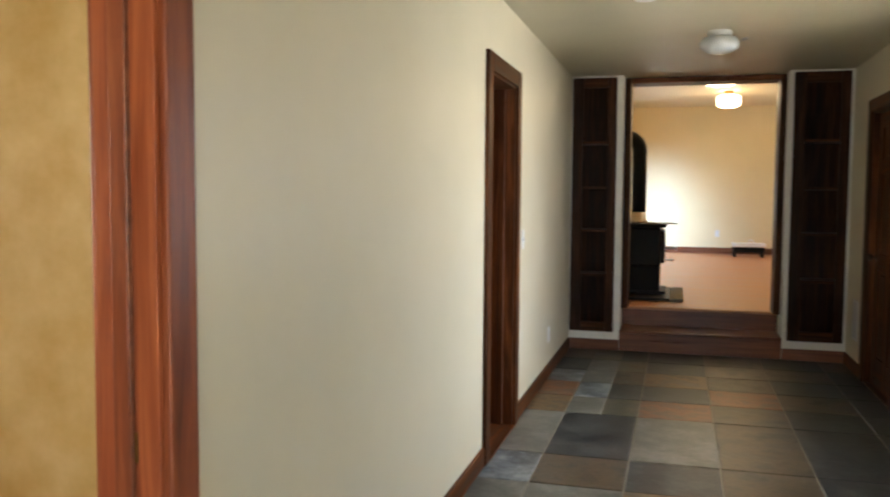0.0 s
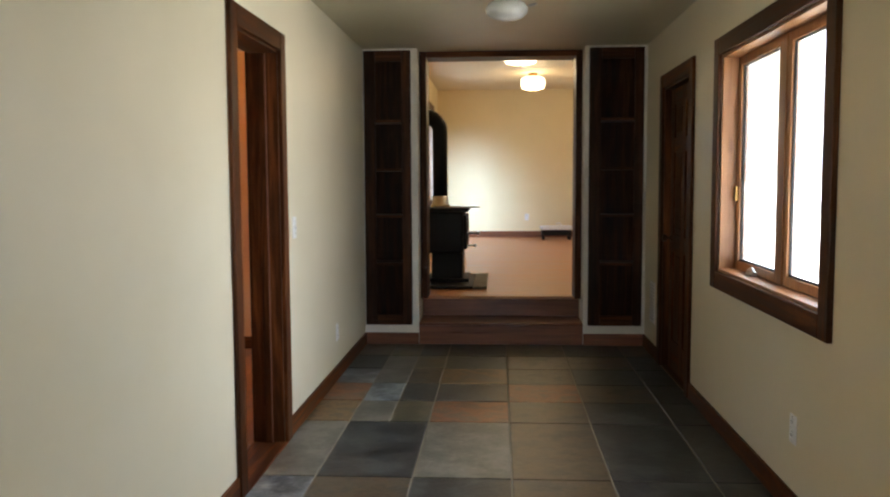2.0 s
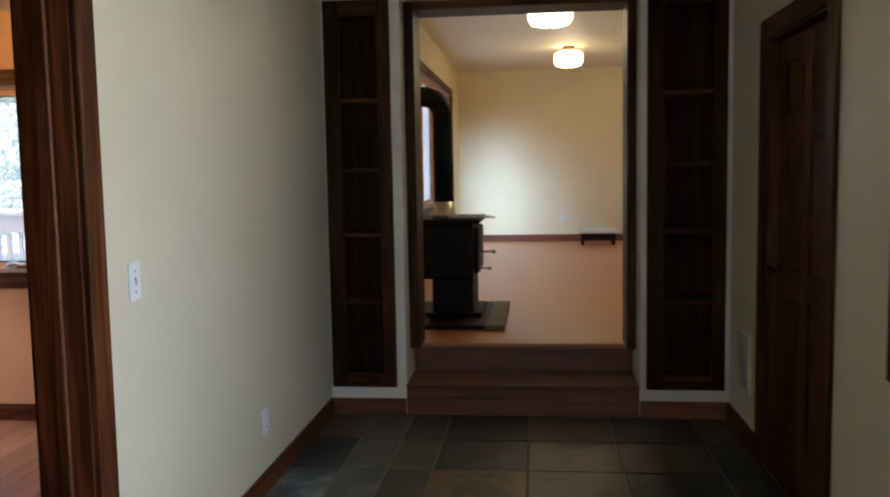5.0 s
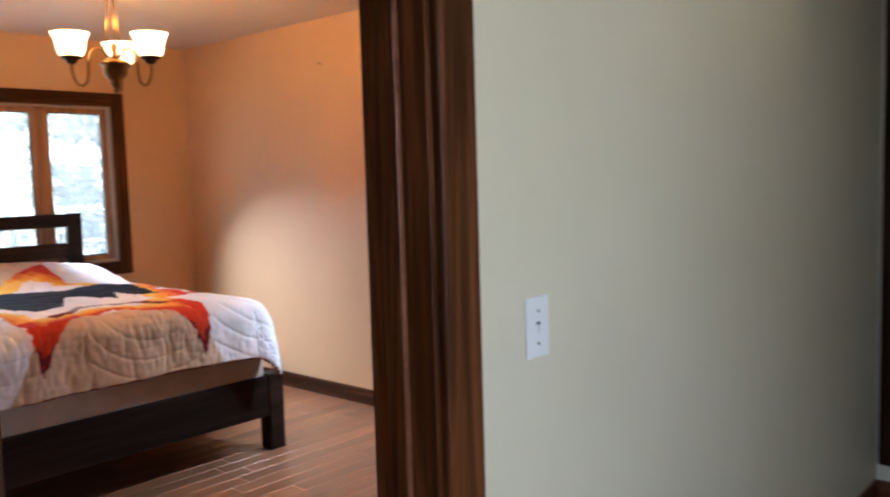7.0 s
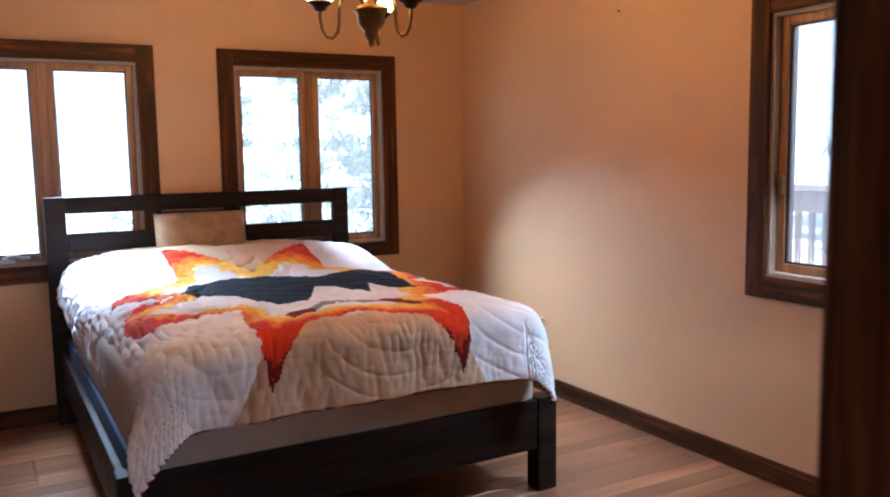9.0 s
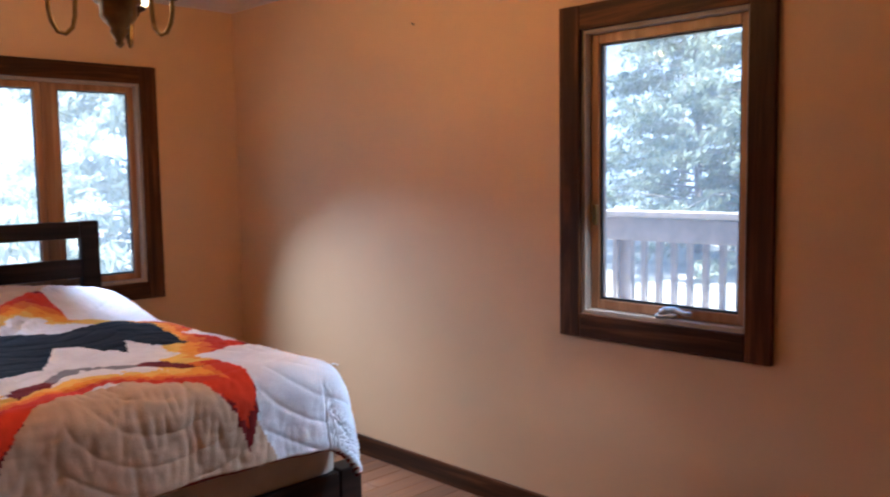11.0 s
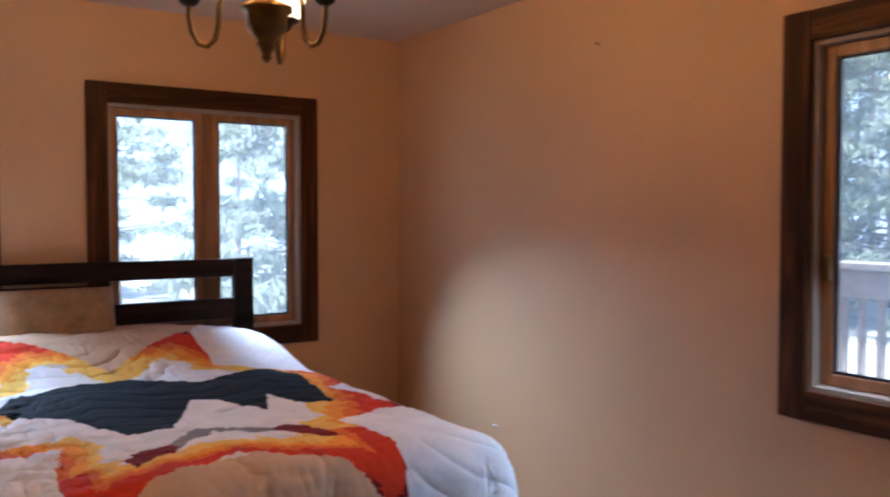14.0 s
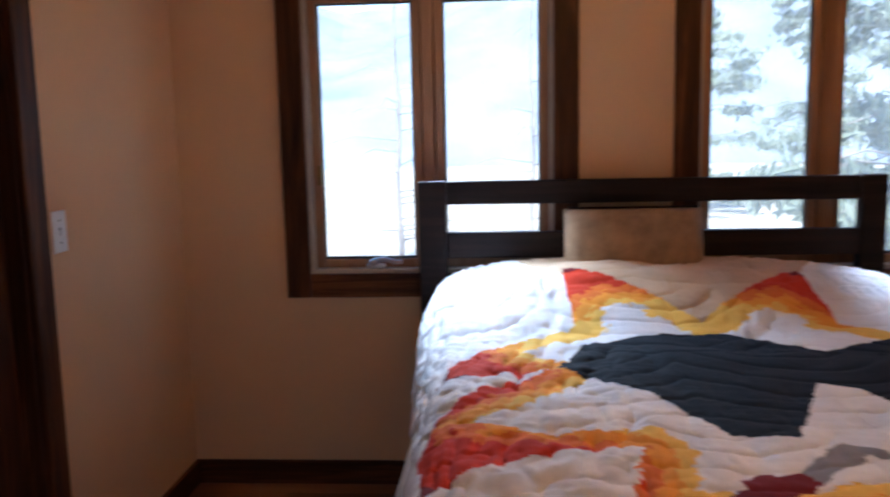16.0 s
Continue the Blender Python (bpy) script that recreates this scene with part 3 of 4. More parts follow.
t_ = 0.016
skirting("baseboard_hall", [(XL, XL + t_, 3.42, 5.98, 0), (XL, XL + t_, -0.122, 2.52, 0), (XL, XL + t_, -3.3, -1.122, 0), (XR - t_, XR, -3.3, 4.325, 0), (XR - t_, XR, 5.355, 5.98, 0)],
         0.10, M["trim_x"], "low dark stained wooden baseboard along the hall")
skirting("baseboard_hall_end", [(XL, -0.546, 5.982, 6.0, 0.0), (0.82, XR, 5.982, 6.0, 0.0)], 0.099, M["step"], "reddish brown wooden baseboard under the bookcases")
skirting("baseboard_bedroom", [(BX, BX + t_, BY0, BY1, 0), (BX + t_, XL - 0.146, BY1 - t_, BY1, 0), (BX + t_, -4.772, BY0, BY0 + t_, 0), (-3.808, XL - 0.146, BY0, BY0 + t_, 0),
                               (XL - 0.145 - t_, XL - 0.145, 3.42, BY1 - t_, 0)], 0.10, M["trim_x"], "dark brown wooden baseboard round the bedroom")
skirting("baseboard_living", [(LX, LX + t_, 6.45, LY, LZ), (LX + t_, 2.4, LY - t_, LY, LZ)], 0.11, M["step"], "reddish brown wooden baseboard in the living room")

# ---- opening and steps to the living room ----
op = thing("door_6", pose(0, 0, 0), "wide cased opening with dark stained timber frame above the steps", "doorway", "", "structure")
for x0, x1 in ((-0.544, -0.487), (0.764, 0.818)):
    board("casing", op, M["trim"], x0, x1, 6.18, 6.2, 0.362, 2.448, 0.004)
    board("jamb", op, M["trim"], x0 + 0.002, x1 - 0.002, 6.2, 6.46, 0.362, 2.42, 0.003)
board("head_casing", op, M["trim_x"], -0.486, 0.763, 6.181, 6.199, 2.40, 2.449, 0.004)
board("head_jamb", op, M["trim_x"], -0.486, 0.763, 6.2, 6.46, 2.402, 2.43, 0.003)
stairs = thing("stairs", pose(0, 0, 0), "two broad reddish brown wooden steps up to the living room", "stairs", "", "structure")
board("riser", stairs, M["step"], -0.545, 0.818, 6.005, 6.025, 0.0, 0.16, 0.002)
board("tread", stairs, M["step"], -0.545, 0.818, 5.985, 6.40, 0.160, 0.186, 0.008)
board("riser", stairs, M["step"], -0.545, 0.818, 6.36, 6.38, 0.186, 0.335, 0.002)
board("nosing", stairs, M["living_floor"], -0.545, 0.818, 6.335, 6.46, 0.335, 0.364, 0.008, "pale worn timber nosing")


def bookcase(m, w, label):
    """A built-in bookcase: face frame, sides, back and four shelves."""
    b = thing("bookcase", m, label, "bookcase", "built-in bookcases")
    z0, z1, d = 0.167, 2.433, 0.26
    board("side", b, M["shelf"], 0, 0.02, 0.002, d, z0, z1, 0.002)
    board("side", b, M["shelf"], w - 0.02, w, 0.002, d, z0, z1, 0.002)
    board("back", b, M["shelf"], 0.021, w - 0.021, d - 0.012, d, z0, z1, 0.001)
    for z in (z0, z1 - 0.022):
        board("end_panel", b, M["trim_x"], 0.021, w - 0.021, 0.002, d - 0.013, z, z + 0.022, 0.002)
    for x0, x1 in ((0.0, 0.095), (w - 0.075, w)):
        board("face_stile", b, M["shelf"], x0, x1, -0.018, 0.001, z0, z1, 0.004)
    for a, c in ((z0, z0 + 0.085), (z1 - 0.09, z1)):
        board("face_rail", b, M["trim_x"], 0.096, w - 0.076, -0.017, 0.001, a, c, 0.004)
    for z in (0.665, 1.065, 1.45, 1.85):
        board("shelf", b, M["trim_x"], 0.022, w - 0.022, 0.006, d - 0.014, z, z + 0.022, 0.002)
    return b


bookcase(pose(-0.988, 6.0, 0), 0.386, "empty dark stained built-in bookcase with four shelves")
bookcase(pose(0.857, 6.0, 0), 0.436, "empty dark stained built-in bookcase beside the closed door")


# ---- small fixtures ----
def plate(name, m, kind, label, category):
    """A wall plate: outlet, rocker switch or blank. Local y points into the wall."""
    p = thing(name, m, label, category, "wall plates")
    board("cover", p, M["plastic"], -0.037, 0.037, -0.006, 0.0, -0.06, 0.06, 0.003)
    if kind == "outlet":
        for z in (-0.027, 0.027):
            o = board("socket", p, M["plastic"], -0.017, 0.017, -0.009, -0.005, z - 0.019, z + 0.019, 0.006)
            for x in (-0.007, 0.007):
                board("slot", o, M["dark"], x - 0.0015, x + 0.0015, -0.0095, -0.0085, z - 0.002, z + 0.010, 0)
    else:
        board("toggle_slot", p, M["dark"], -0.005, 0.005, -0.0068, -0.0055, 0.004, 0.011, 0, "dark slot round the toggle")
        board("toggle", p, M["plastic"], -0.005, 0.005, -0.016, -0.005, -0.012, 0.006, 0.003)
    for z in (-0.05, 0.05) if kind == "outlet" else (-0.032, 0.032):
        bm = bmesh.new()
        lathe(bm, [(0.003, 0), (0.003, 0.0012)], 0, 0, 8)
        bmesh.ops.transform(bm, matrix=pose(0, -0.006, z, 90, 0, 0), verts=bm.verts[:])
        part("screw", bm, M["bronze"], p)
    return p


WALL_W, WALL_E, WALL_S = 90, -90, 180
plate("light_switch", pose(XL, 3.608, 1.116, 0, 0, WALL_W), "switch", "white plastic light switch beside the bedroom doorway", "light switch")
plate("wall_outlet", pose(XL, 4.768, 0.324, 0, 0, WALL_W), "outlet", "white double outlet low on the cream hall wall", "outlet")
plate("wall_outlet", pose(XR, 2.50, 0.353, 0, 0, WALL_E), "outlet", "white double outlet under the hall window", "outlet")
plate("light_switch", pose(-4.854, BY0, 1.155, 0, 0, WALL_S), "switch", "white light switch on the peach bedroom wall", "light switch")
plate("wall_outlet", pose(0.62, LY, 0.72, 0, 0, 0), "outlet", "white outlet on the butter yellow living room wall", "outlet")
# small cable clip on the bedroom wall
clip = thing("cable_clip", pose(-4.85, BY1, 0.44), "tiny white cable clip stuck on the peach wall", "cable clip")
bm = bmesh.new()
tube(bm, [(-0.025, -0.004, -0.004), (-0.01, -0.012, 0.004), (0.012, -0.012, 0.004), (0.025, -0.004, -0.003)], 0.004, 0.003, 8)
part("hook", bm, M["plastic"], clip)
nail = thing("picture_nail", pose(-4.18, BY1, 2.13), "small dark nail sticking out of the peach wall", "nail")
bm = bmesh.new()
tube(bm, [(0, 0, 0), (0.004, -0.02, 0.006)], 0.003, 0.003, 8)
part("shank", bm, M["dark"], nail)
# floor register low on the east wall by the bookcase
vent = thing("wall_vent", pose(XR, 5.62, 0.42, 0, 0, -90), "grey metal vent grille low on the cream wall", "vent")
board("frame", vent, M["plastic"], -0.10, 0.10, -0.008, 0.0, -0.16, 0.16, 0.003)
for i in range(11):
    board("slat", vent, M["steel"], -0.082, 0.082, -0.013, -0.008, -0.135 + i * 0.026, -0.122 + i * 0.026, 0.002)

# hall ceiling light, off
lamp = thing("ceiling_light", pose(0.17, 4.11, CH), "unlit opal glass ceiling light with a metal collar", "ceiling light")
bm = bmesh.new()
lathe(bm, [(0.075, 0), (0.08, -0.012), (0.072, -0.03), (0.066, -0.034)], 0, 0, 32)
part("collar", bm, M["plastic"], lamp, "pale metal collar", True)
bm = bmesh.new()
lathe(bm, [(0.066, -0.034), (0.105, -0.045), (0.125, -0.075), (0.120, -0.105), (0.085, -0.13), (0.04, -0.142), (0.008, -0.144)], 0, 0, 32)
part("glass_globe", bm, M["unlit"], lamp, "unlit opal glass globe", True)
bm = bmesh.new()
tube(bm, [(0.128, 0, -0.062), (0.175, 0, -0.05)], 0.008, 0.008, 8)
part("thumb_screw", bm, M["steel"], lamp)
smoke = thing("smoke_detector", pose(-0.25, 2.98, CH), "round white plastic smoke detector on the hall ceiling", "smoke detector")
bm = bmesh.new()
lathe(bm, [(0.065, 0), (0.066, -0.016), (0.055, -0.03), (0.03, -0.036), (0.006, -0.037)], 0, 0, 30)
part("housing", bm, M["plastic"], smoke, "", True)
bm = bmesh.new()
lathe(bm, [(0.058, -0.0165), (0.0675, -0.018), (0.0675, -0.022), (0.058, -0.0235)], 0, 0, 30)
part("vent_ring", bm, M["dark"], smoke, "dark ventilation slot ring", True)


# ---- living room ----
def drum_light(x, y, drop=0.0, watts=1.35):
    d = thing("ceiling_lamp", pose(x, y, LH), "lit frosted glass drum ceiling lamp with a brass rim", "ceiling lamp", "living room ceiling lamps")
    bm = bmesh.new()
    lathe(bm, [(0.07, 0), (0.075, -0.015), (0.05, -0.05), (0.03, -0.06 - drop)], 0, 0, 28)
    part("canopy", bm, M["brass"], d, "", True)
    bm = bmesh.new()
    lathe(bm, [(r, z - drop) for r, z in ((0.12, -0.06), (0.17, -0.085), (0.18, -0.14), (0.175, -0.2), (0.15, -0.235), (0.09, -0.25), (0.01, -0.253))], 0, 0, 36)
    part("glass_shade", bm, M["drum"], d, "glowing ribbed frosted glass shade", True)
    bm = bmesh.new()
    lathe(bm, [(0.008, -0.252 - drop), (0.012, -0.262 - drop), (0.004, -0.272 - drop)], 0, 0, 12)
    part("finial", bm, M["brass"], d, "", True)
    bulb("lamp_light", x, y, LH - 0.34 - drop, watts, (1.0, 0.74, 0.42), 0.12)


drum_light(0.632, 11.81)
drum_light(0.35, 7.95, 0.15, 0.65)

stove = thing("wood_stove", pose(-0.42, 7.42, LZ), "black cast iron wood stove on a pedestal with a flue pipe", "wood stove")
bm = bmesh.new()
box(bm, -0.21, 0.20, -0.32, 0.32, 0.31, 0.71, 0.02)
part("firebox", bm, M["iron"], stove)
board("top_plate", stove, M["iron"], -0.23, 0.25, -0.34, 0.34, 0.71, 0.745, 0.01)
bm = bmesh.new()
box(bm, -0.11, 0.19, -0.25, 0.25, 0.03, 0.312, 0.015)
part("pedestal", bm, M["iron"], stove)
board("base_plate", stove, M["iron"], -0.16, 0.25, -0.29, 0.29, 0.03, 0.062, 0.006)
door_ = board("door", stove, M["iron"], 0.20, 0.235, -0.26, 0.26, 0.345, 0.675, 0.012)
board("door_glass", door_, M["dark"], 0.233, 0.238, -0.19, 0.19, 0.42, 0.63, 0.002)
for z, n in ((0.50, 0.10), (0.38, 0.07)):
    bm = bmesh.new()
    tube(bm, [(0.235, -0.2, z), (0.235 + n, -0.205, z)], 0.009, 0.007, 8)
    r = bmesh.ops.create_icosphere(bm, subdivisions=2, radius=0.017)
    bmesh.ops.translate(bm, verts=r["verts"], vec=(0.24 + n, -0.205, z))
    part("handle", bm, M["steel"], door_, "coiled steel handle", True)
bm = bmesh.new()
box(bm, 0.02, 0.33, -0.30, -0.24, 0.752, 0.763, 0.003)
tube(bm, [(0.10, -0.28, 0.756), (0.36, -0.31, 0.752)], 0.006, 0.006, 8)
part("trivet", bm, M["steel"], stove, "thin pale metal tool lying on the stove top", True)
bm = bmesh.new()
lathe(bm, [(0.095, 0.745), (0.095, 0.77), (0.078, 0.78), (0.078, 0.86)], -0.04, 0, 28)
part("flue_collar", bm, M["steel"], stove, "bright metal flue collar", True)
bm = bmesh.new()
zt, px = 1.50, -0.04
arc = [(px, 0, 0.85), (px, 0, 1.2), (px, 0, zt)]
for k in range(1, 10):
    a = math.pi / 2 * k / 9
    arc.append((px - 0.14 * (1 - math.cos(a)), 0, zt + 0.14 * math.sin(a)))
arc.append((-0.54, 0, zt + 0.14))
tube(bm, arc, 0.074, 0.074, 24)
part("flue_pipe", bm, M["iron"], stove, "matt black flue pipe bending into the wall", True)
hearth = thing("hearth_pad", pose(-0.48, 7.32, LZ), "low dark hearth pad with a pale stone edge under the stove", "hearth pad")
board("slab", hearth, M["iron"], -0.45, 0.36, -0.53, 0.55, 0.003, 0.032, 0.005)
board("edge", hearth, M["grout"], 0.362, 0.49, -0.53, 0.55, 0.003, 0.034, 0.006, "pale stone edging slab")
wall_tools = thing("low_bench", pose(1.10, 13.45, LZ), "low dark bench with a white top against the wall", "bench")
board("top", wall_tools, M["plastic"], -0.27, 0.27, -0.17, 0.17, 0.17, 0.235, 0.015, "white padded top")
board("apron", wall_tools, M["iron"], -0.25, 0.25, -0.15, 0.15, 0.075, 0.168, 0.01)
for x in (-0.24, 0.20):
    for y in (-0.14, 0.10):
        board("leg", wall_tools, M["iron"], x, x + 0.04, y, y + 0.04, 0.0, 0.074, 0.004)
bm = bmesh.new()
tube(bm, [(0.02, 0, 0.235), (0.0, 0.01, 0.275), (0.06, 0.0, 0.285), (0.10, 0, 0.237)], 0.012, 0.01, 8)
part("grip", bm, M["plastic"], wall_tools, "", True)

# ---- chandelier ----
CX, CY = -3.714, 4.176
ch = thing("chandelier", pose(CX, CY, BH), "brass three-arm chandelier with lit frosted bell shades", "chandelier")
Z = lambda z: z - BH
bm = bmesh.new()
lathe(bm, [(0.06, 0), (0.062, -0.012), (0.03, -0.03), (0.008, -0.04)], 0, 0, 24)
part("ceiling_canopy", bm, M["brass"], ch, "", True)
for k in range(3):
    a = radians(120 * k + 20)
    bm = bmesh.new()
    tube(bm, [(0.012 * math.cos(a), 0.012 * math.sin(a), -0.035), (0.02 * math.cos(a), 0.02 * math.sin(a), -0.2), (0.035 * math.cos(a), 0.035 * math.sin(a), Z(2.02))], 0.0035, 0.0035, 6)
    part("hanging_rod", bm, M["brass"], ch, "", True)
bm = bmesh.new()
lathe(bm, [(0.012, Z(2.05)), (0.018, Z(2.03)), (0.010, Z(2.0)), (0.022, Z(1.985)), (0.05, Z(1.972)), (0.066, Z(1.966)), (0.066, Z(1.955)), (0.052, Z(1.948)), (0.052, Z(1.915)), (0.046, Z(1.905)), (0.022, Z(1.88)),
           (0.026, Z(1.872)), (0.018, Z(1.858)), (0.010, Z(1.846)), (0.014, Z(1.838)), (0.004, Z(1.826))], 0, 0, 28)
part("body", bm, M["brass"], ch, "turned antique brass body with finial", True)
to_back = math.atan2(0.424, -0.905)
for off in (-10, -130, 110):
    a = to_back + radians(off)
    ca, sa = math.cos(a), math.sin(a)
    bm = bmesh.new()
    prof = [(0.025, 1.985), (0.05, 2.018), (0.082, 2.022), (0.108, 2.0), (0.118, 1.955), (0.120, 1.905), (0.128, 1.872), (0.148, 1.853), (0.168, 1.858), (0.184, 1.885), (0.19, 1.92), (0.19, 1.955)]
    tube(bm, [(r * ca, r * sa, Z(z)) for r, z in prof], 0.0065, 0.0065, 10)
    arm = part("arm", bm, M["brass"], ch, "curved brass arm", True)
    bm = bmesh.new()
    lathe(bm, [(0.012, Z(1.945)), (0.022, Z(1.952)), (0.026, Z(1.962)), (0.044, Z(1.972)), (0.043, Z(1.980))], 0.19 * ca, 0.19 * sa, 24)
    part("cup", bm, M["bronze"], arm, "", True)
    bm = bmesh.new()
    lathe(bm, [(0.040, Z(1.978)), (0.052, Z(1.990)), (0.058, Z(2.010)), (0.062, Z(2.038)), (0.069, Z(2.062)), (0.080, Z(2.080)), (0.077, Z(2.081)), (0.066, Z(2.062)), (0.059, Z(2.038)), (0.055, Z(2.010)), (0.046, Z(1.990)), (0.026, Z(1.984))], 0.19 * ca, 0.19 * sa, 28, False)
    part("shade", bm, M["shade"], arm, "lit frosted glass bell shade", True)
    bulb("shade_light", CX + 0.19 * ca, CY + 0.19 * sa, 2.095, 2.1, WARM, 0.03)

# ---- bed ----
bed = thing("bed", pose(0, 0, 0), "espresso wooden platform bed with an open slatted headboard", "bed")
HB0, HB1, HX = 3.164, 4.885, -5.745
for y0, y1 in ((HB0, HB0 + 0.105), (HB1 - 0.095, HB1)):
    board("headboard_post", bed, M["bed_wood"], HX, HX + 0.055, y0, y1, 0, 1.232, 0.006)
for z0, z1 in ((1.142, 1.230), (0.937, 1.035)):
    board("headboard_rail", bed, M["bed_wood"], HX + 0.008, HX + 0.048, HB0 + 0.106, HB1 - 0.096, z0, z1, 0.005)
for z0, z1 in ((0.62, 0.72), (0.36, 0.56)):
    board("headboard_rail", bed, M["bed_wood"], HX + 0.008, HX + 0.048, HB0 + 0.106, HB1 - 0.096, z0, z1, 0.005)
FX = -3.615
board("foot_rail", bed, M["bed_wood"], FX - 0.05, FX - 0.005, HB0 + 0.12, HB1 - 0.03, 0.185, 0.40, 0.006)
for y0, y1 in ((HB0 + 0.03, HB0 + 0.118), (HB1 - 0.028, HB1 + 0.065)):
    board("foot_post", bed, M["bed_wood"], FX - 0.09, FX, y0, y1, 0, 0.405, 0.006)
board("side_rail", bed, M["bed_wood"], HX + 0.06, FX - 0.092, HB0 + 0.04, HB0 + 0.07, 0.185, 0.395, 0.005)
board("side_rail", bed, M["bed_wood"], HX + 0.06, FX - 0.092, HB1 - 0.01, HB1 + 0.02, 0.185, 0.395, 0.005)
board("platform", bed, M["bed_wood"], HX + 0.06, FX - 0.052, HB0 + 0.072, HB1 - 0.012, 0.33, 0.36, 0.004)
mattress = thing("mattress", pose(0, 0, 0.36), "thick mattress in a greyish fitted cover on the platform bed", "mattress")
bm = bmesh.new()
box(bm, HX + 0.09, FX - 0.02, HB0 + 0.09, HB1 - 0.02, 0.0, 0.36, 0.05)
part("body", bm, M["sheet"], mattress, "", True)
bm = bmesh.new()
box(bm, HX + 0.095, FX - 0.05, HB0 + 0.072, HB0 + 0.088, 0.02, 0.11, 0.006)
part("hanging_sheet", bm, M["blue"], mattress, "blue strip along the side of the bed")

pillow = thing("pillow", pose(-5.60, 3.955, 0.985, 0, -14, 0), "tan patterned pillow propped against the headboard", "pillow")
bm = bmesh.new()
N = 18
for side in (-1, 1):
    vs = [[bm.verts.new((side * 0.075 * (max(0, (1 - (2 * i / N - 1) ** 4) * (1 - (2 * j / N - 1) ** 4))) ** 0.5, 0.25 * (2 * i / N - 1), 0.145 * (2 * j / N - 1))) for j in range(N + 1)] for i in range(N + 1)]
    for i in range(N):
        for j in range(N):
            bm.faces.new((vs[i][j], vs[i + 1][j], vs[i + 1][j + 1], vs[i][j + 1]))
bmesh.ops.remove_doubles(bm, verts=bm.verts[:], dist=1e-4)
part("cushion", bm, M["pillow"], pillow, "", True)
# added dark strip that draws the headboard gap above the pillow
board("seam_piping", pillow, M["bed_wood"], -0.006, 0.006, -0.235, 0.235, 0.143, 0.152, 0.003, "dark strip drawn as the headboard gap above the pillow")


def fabric(name, c):
    m, n, l, b = mat(name)
    v = coords(n, l)
    f = noise_tex(n, l, v, 7, 4)
    r = ramp(n, [(0.3, tuple(x * 0.9 for x in c)), (0.7, tuple(min(1, x * 1.08) for x in c))])
    l.new(f, r.inputs[0])
    l.new(r.outputs[0], b.inputs["Base Color"])
    b.inputs["Roughness"].default_value = 0.9
    b.inputs["Specular IOR Level"].default_value = 0.2
    weave = noise_tex(n, l, v, 260, 2)
    crumple = noise_tex(n, l, v, 26, 4)
    add_bump(n, l, b, mixed(n, l, 0.75, weave, crumple), 0.5, 0.006)
    return m


CLOTH = [fabric("quilt_white", (0.80, 0.78, 0.80)), fabric("quilt_tan", (0.60, 0.42, 0.28)), fabric("quilt_maroon", (0.17, 0.012, 0.014)), fabric("quilt_red", (0.58, 0.04, 0.01)),
         fabric("quilt_orange", (0.72, 0.17, 0.02)), fabric("quilt_amber", (0.82, 0.33, 0.03)), fabric("quilt_yellow", (0.84, 0.52, 0.10)), fabric("quilt_charcoal", (0.012, 0.015, 0.022)), fabric("quilt_grey", (0.25, 0.24, 0.26))]
QC = (-4.43, 4.09)
# outline of the star: tips and valleys in turn, each with the bulge of the edge that follows it
OUTLINE = [(-5.39, 3.68, 0.06), (-5.0, 4.06, 0.04), (-5.35, 4.45, 0.0), (-4.98, 4.45, 0.0), (-4.62, 4.95, 0.0), (-4.42, 4.68, 0.0), (-4.08, 4.80, 0.0), (-3.90, 4.46, 0.09),
           (-3.37, 4.45, -0.16), (-3.74, 4.10, -0.14), (-3.40, 3.69, 0.06), (-4.05, 3.74, -0.14), (-3.88, 3.34, 0.2), (-4.56, 3.60, -0.05), (-4.53, 3.30, 0.14), (-4.97, 3.69, 0.0)]
TIPS = [(x, y) for x, y, _ in OUTLINE[0::2]]
STAR = []
for (x0, y0, bulge), (x1, y1, _) in zip(OUTLINE, OUTLINE[1:] + OUTLINE[:1]):
    nx, ny = y1 - y0, x0 - x1
    if nx * ((x0 + x1) / 2 - QC[0]) + ny * ((y0 + y1) / 2 - QC[1]) < 0:
        nx, ny = -nx, -ny
    STAR += [(x0 + (x1 - x0) * u + 4 * u * (1 - u) * bulge * nx, y0 + (y1 - y0) * u + 4 * u * (1 - u) * bulge * ny) for u in (0.0, 0.25, 0.5, 0.75)]
PATCH = [(-4.57, 3.62), (-4.80, 3.70), (-4.90, 3.92), (-4.91, 4.12), (-4.70, 4.31), (-4.86, 4.55), (-4.84, 4.63), (-4.62, 4.67), (-4.21, 4.60), (-4.20, 4.50), (-4.38, 4.43), (-4.19, 4.36), (-4.40, 4.27), (-4.44, 4.19), (-4.09, 4.03), (-4.13, 3.92), (-4.37, 3.80)]
BAR_GREY = [(-3.94, 3.98), (-4.09, 4.11), (-4.06, 4.15), (-3.95, 4.28), (-3.90, 4.27), (-4.02, 4.13), (-3.88, 4.00)]
BAR_RED_A = [(-3.94, 3.98), (-3.88, 4.00), (-3.77, 3.86), (-3.83, 3.84), (-3.87, 3.87), (-3.90, 3.87), (-3.95, 3.93), (-3.91, 3.94)]
BAR_RED_B = [(-3.95, 4.28), (-3.97, 4.33), (-3.93, 4.36), (-3.75, 4.42), (-3.82, 4.34), (-3.90, 4.27)]


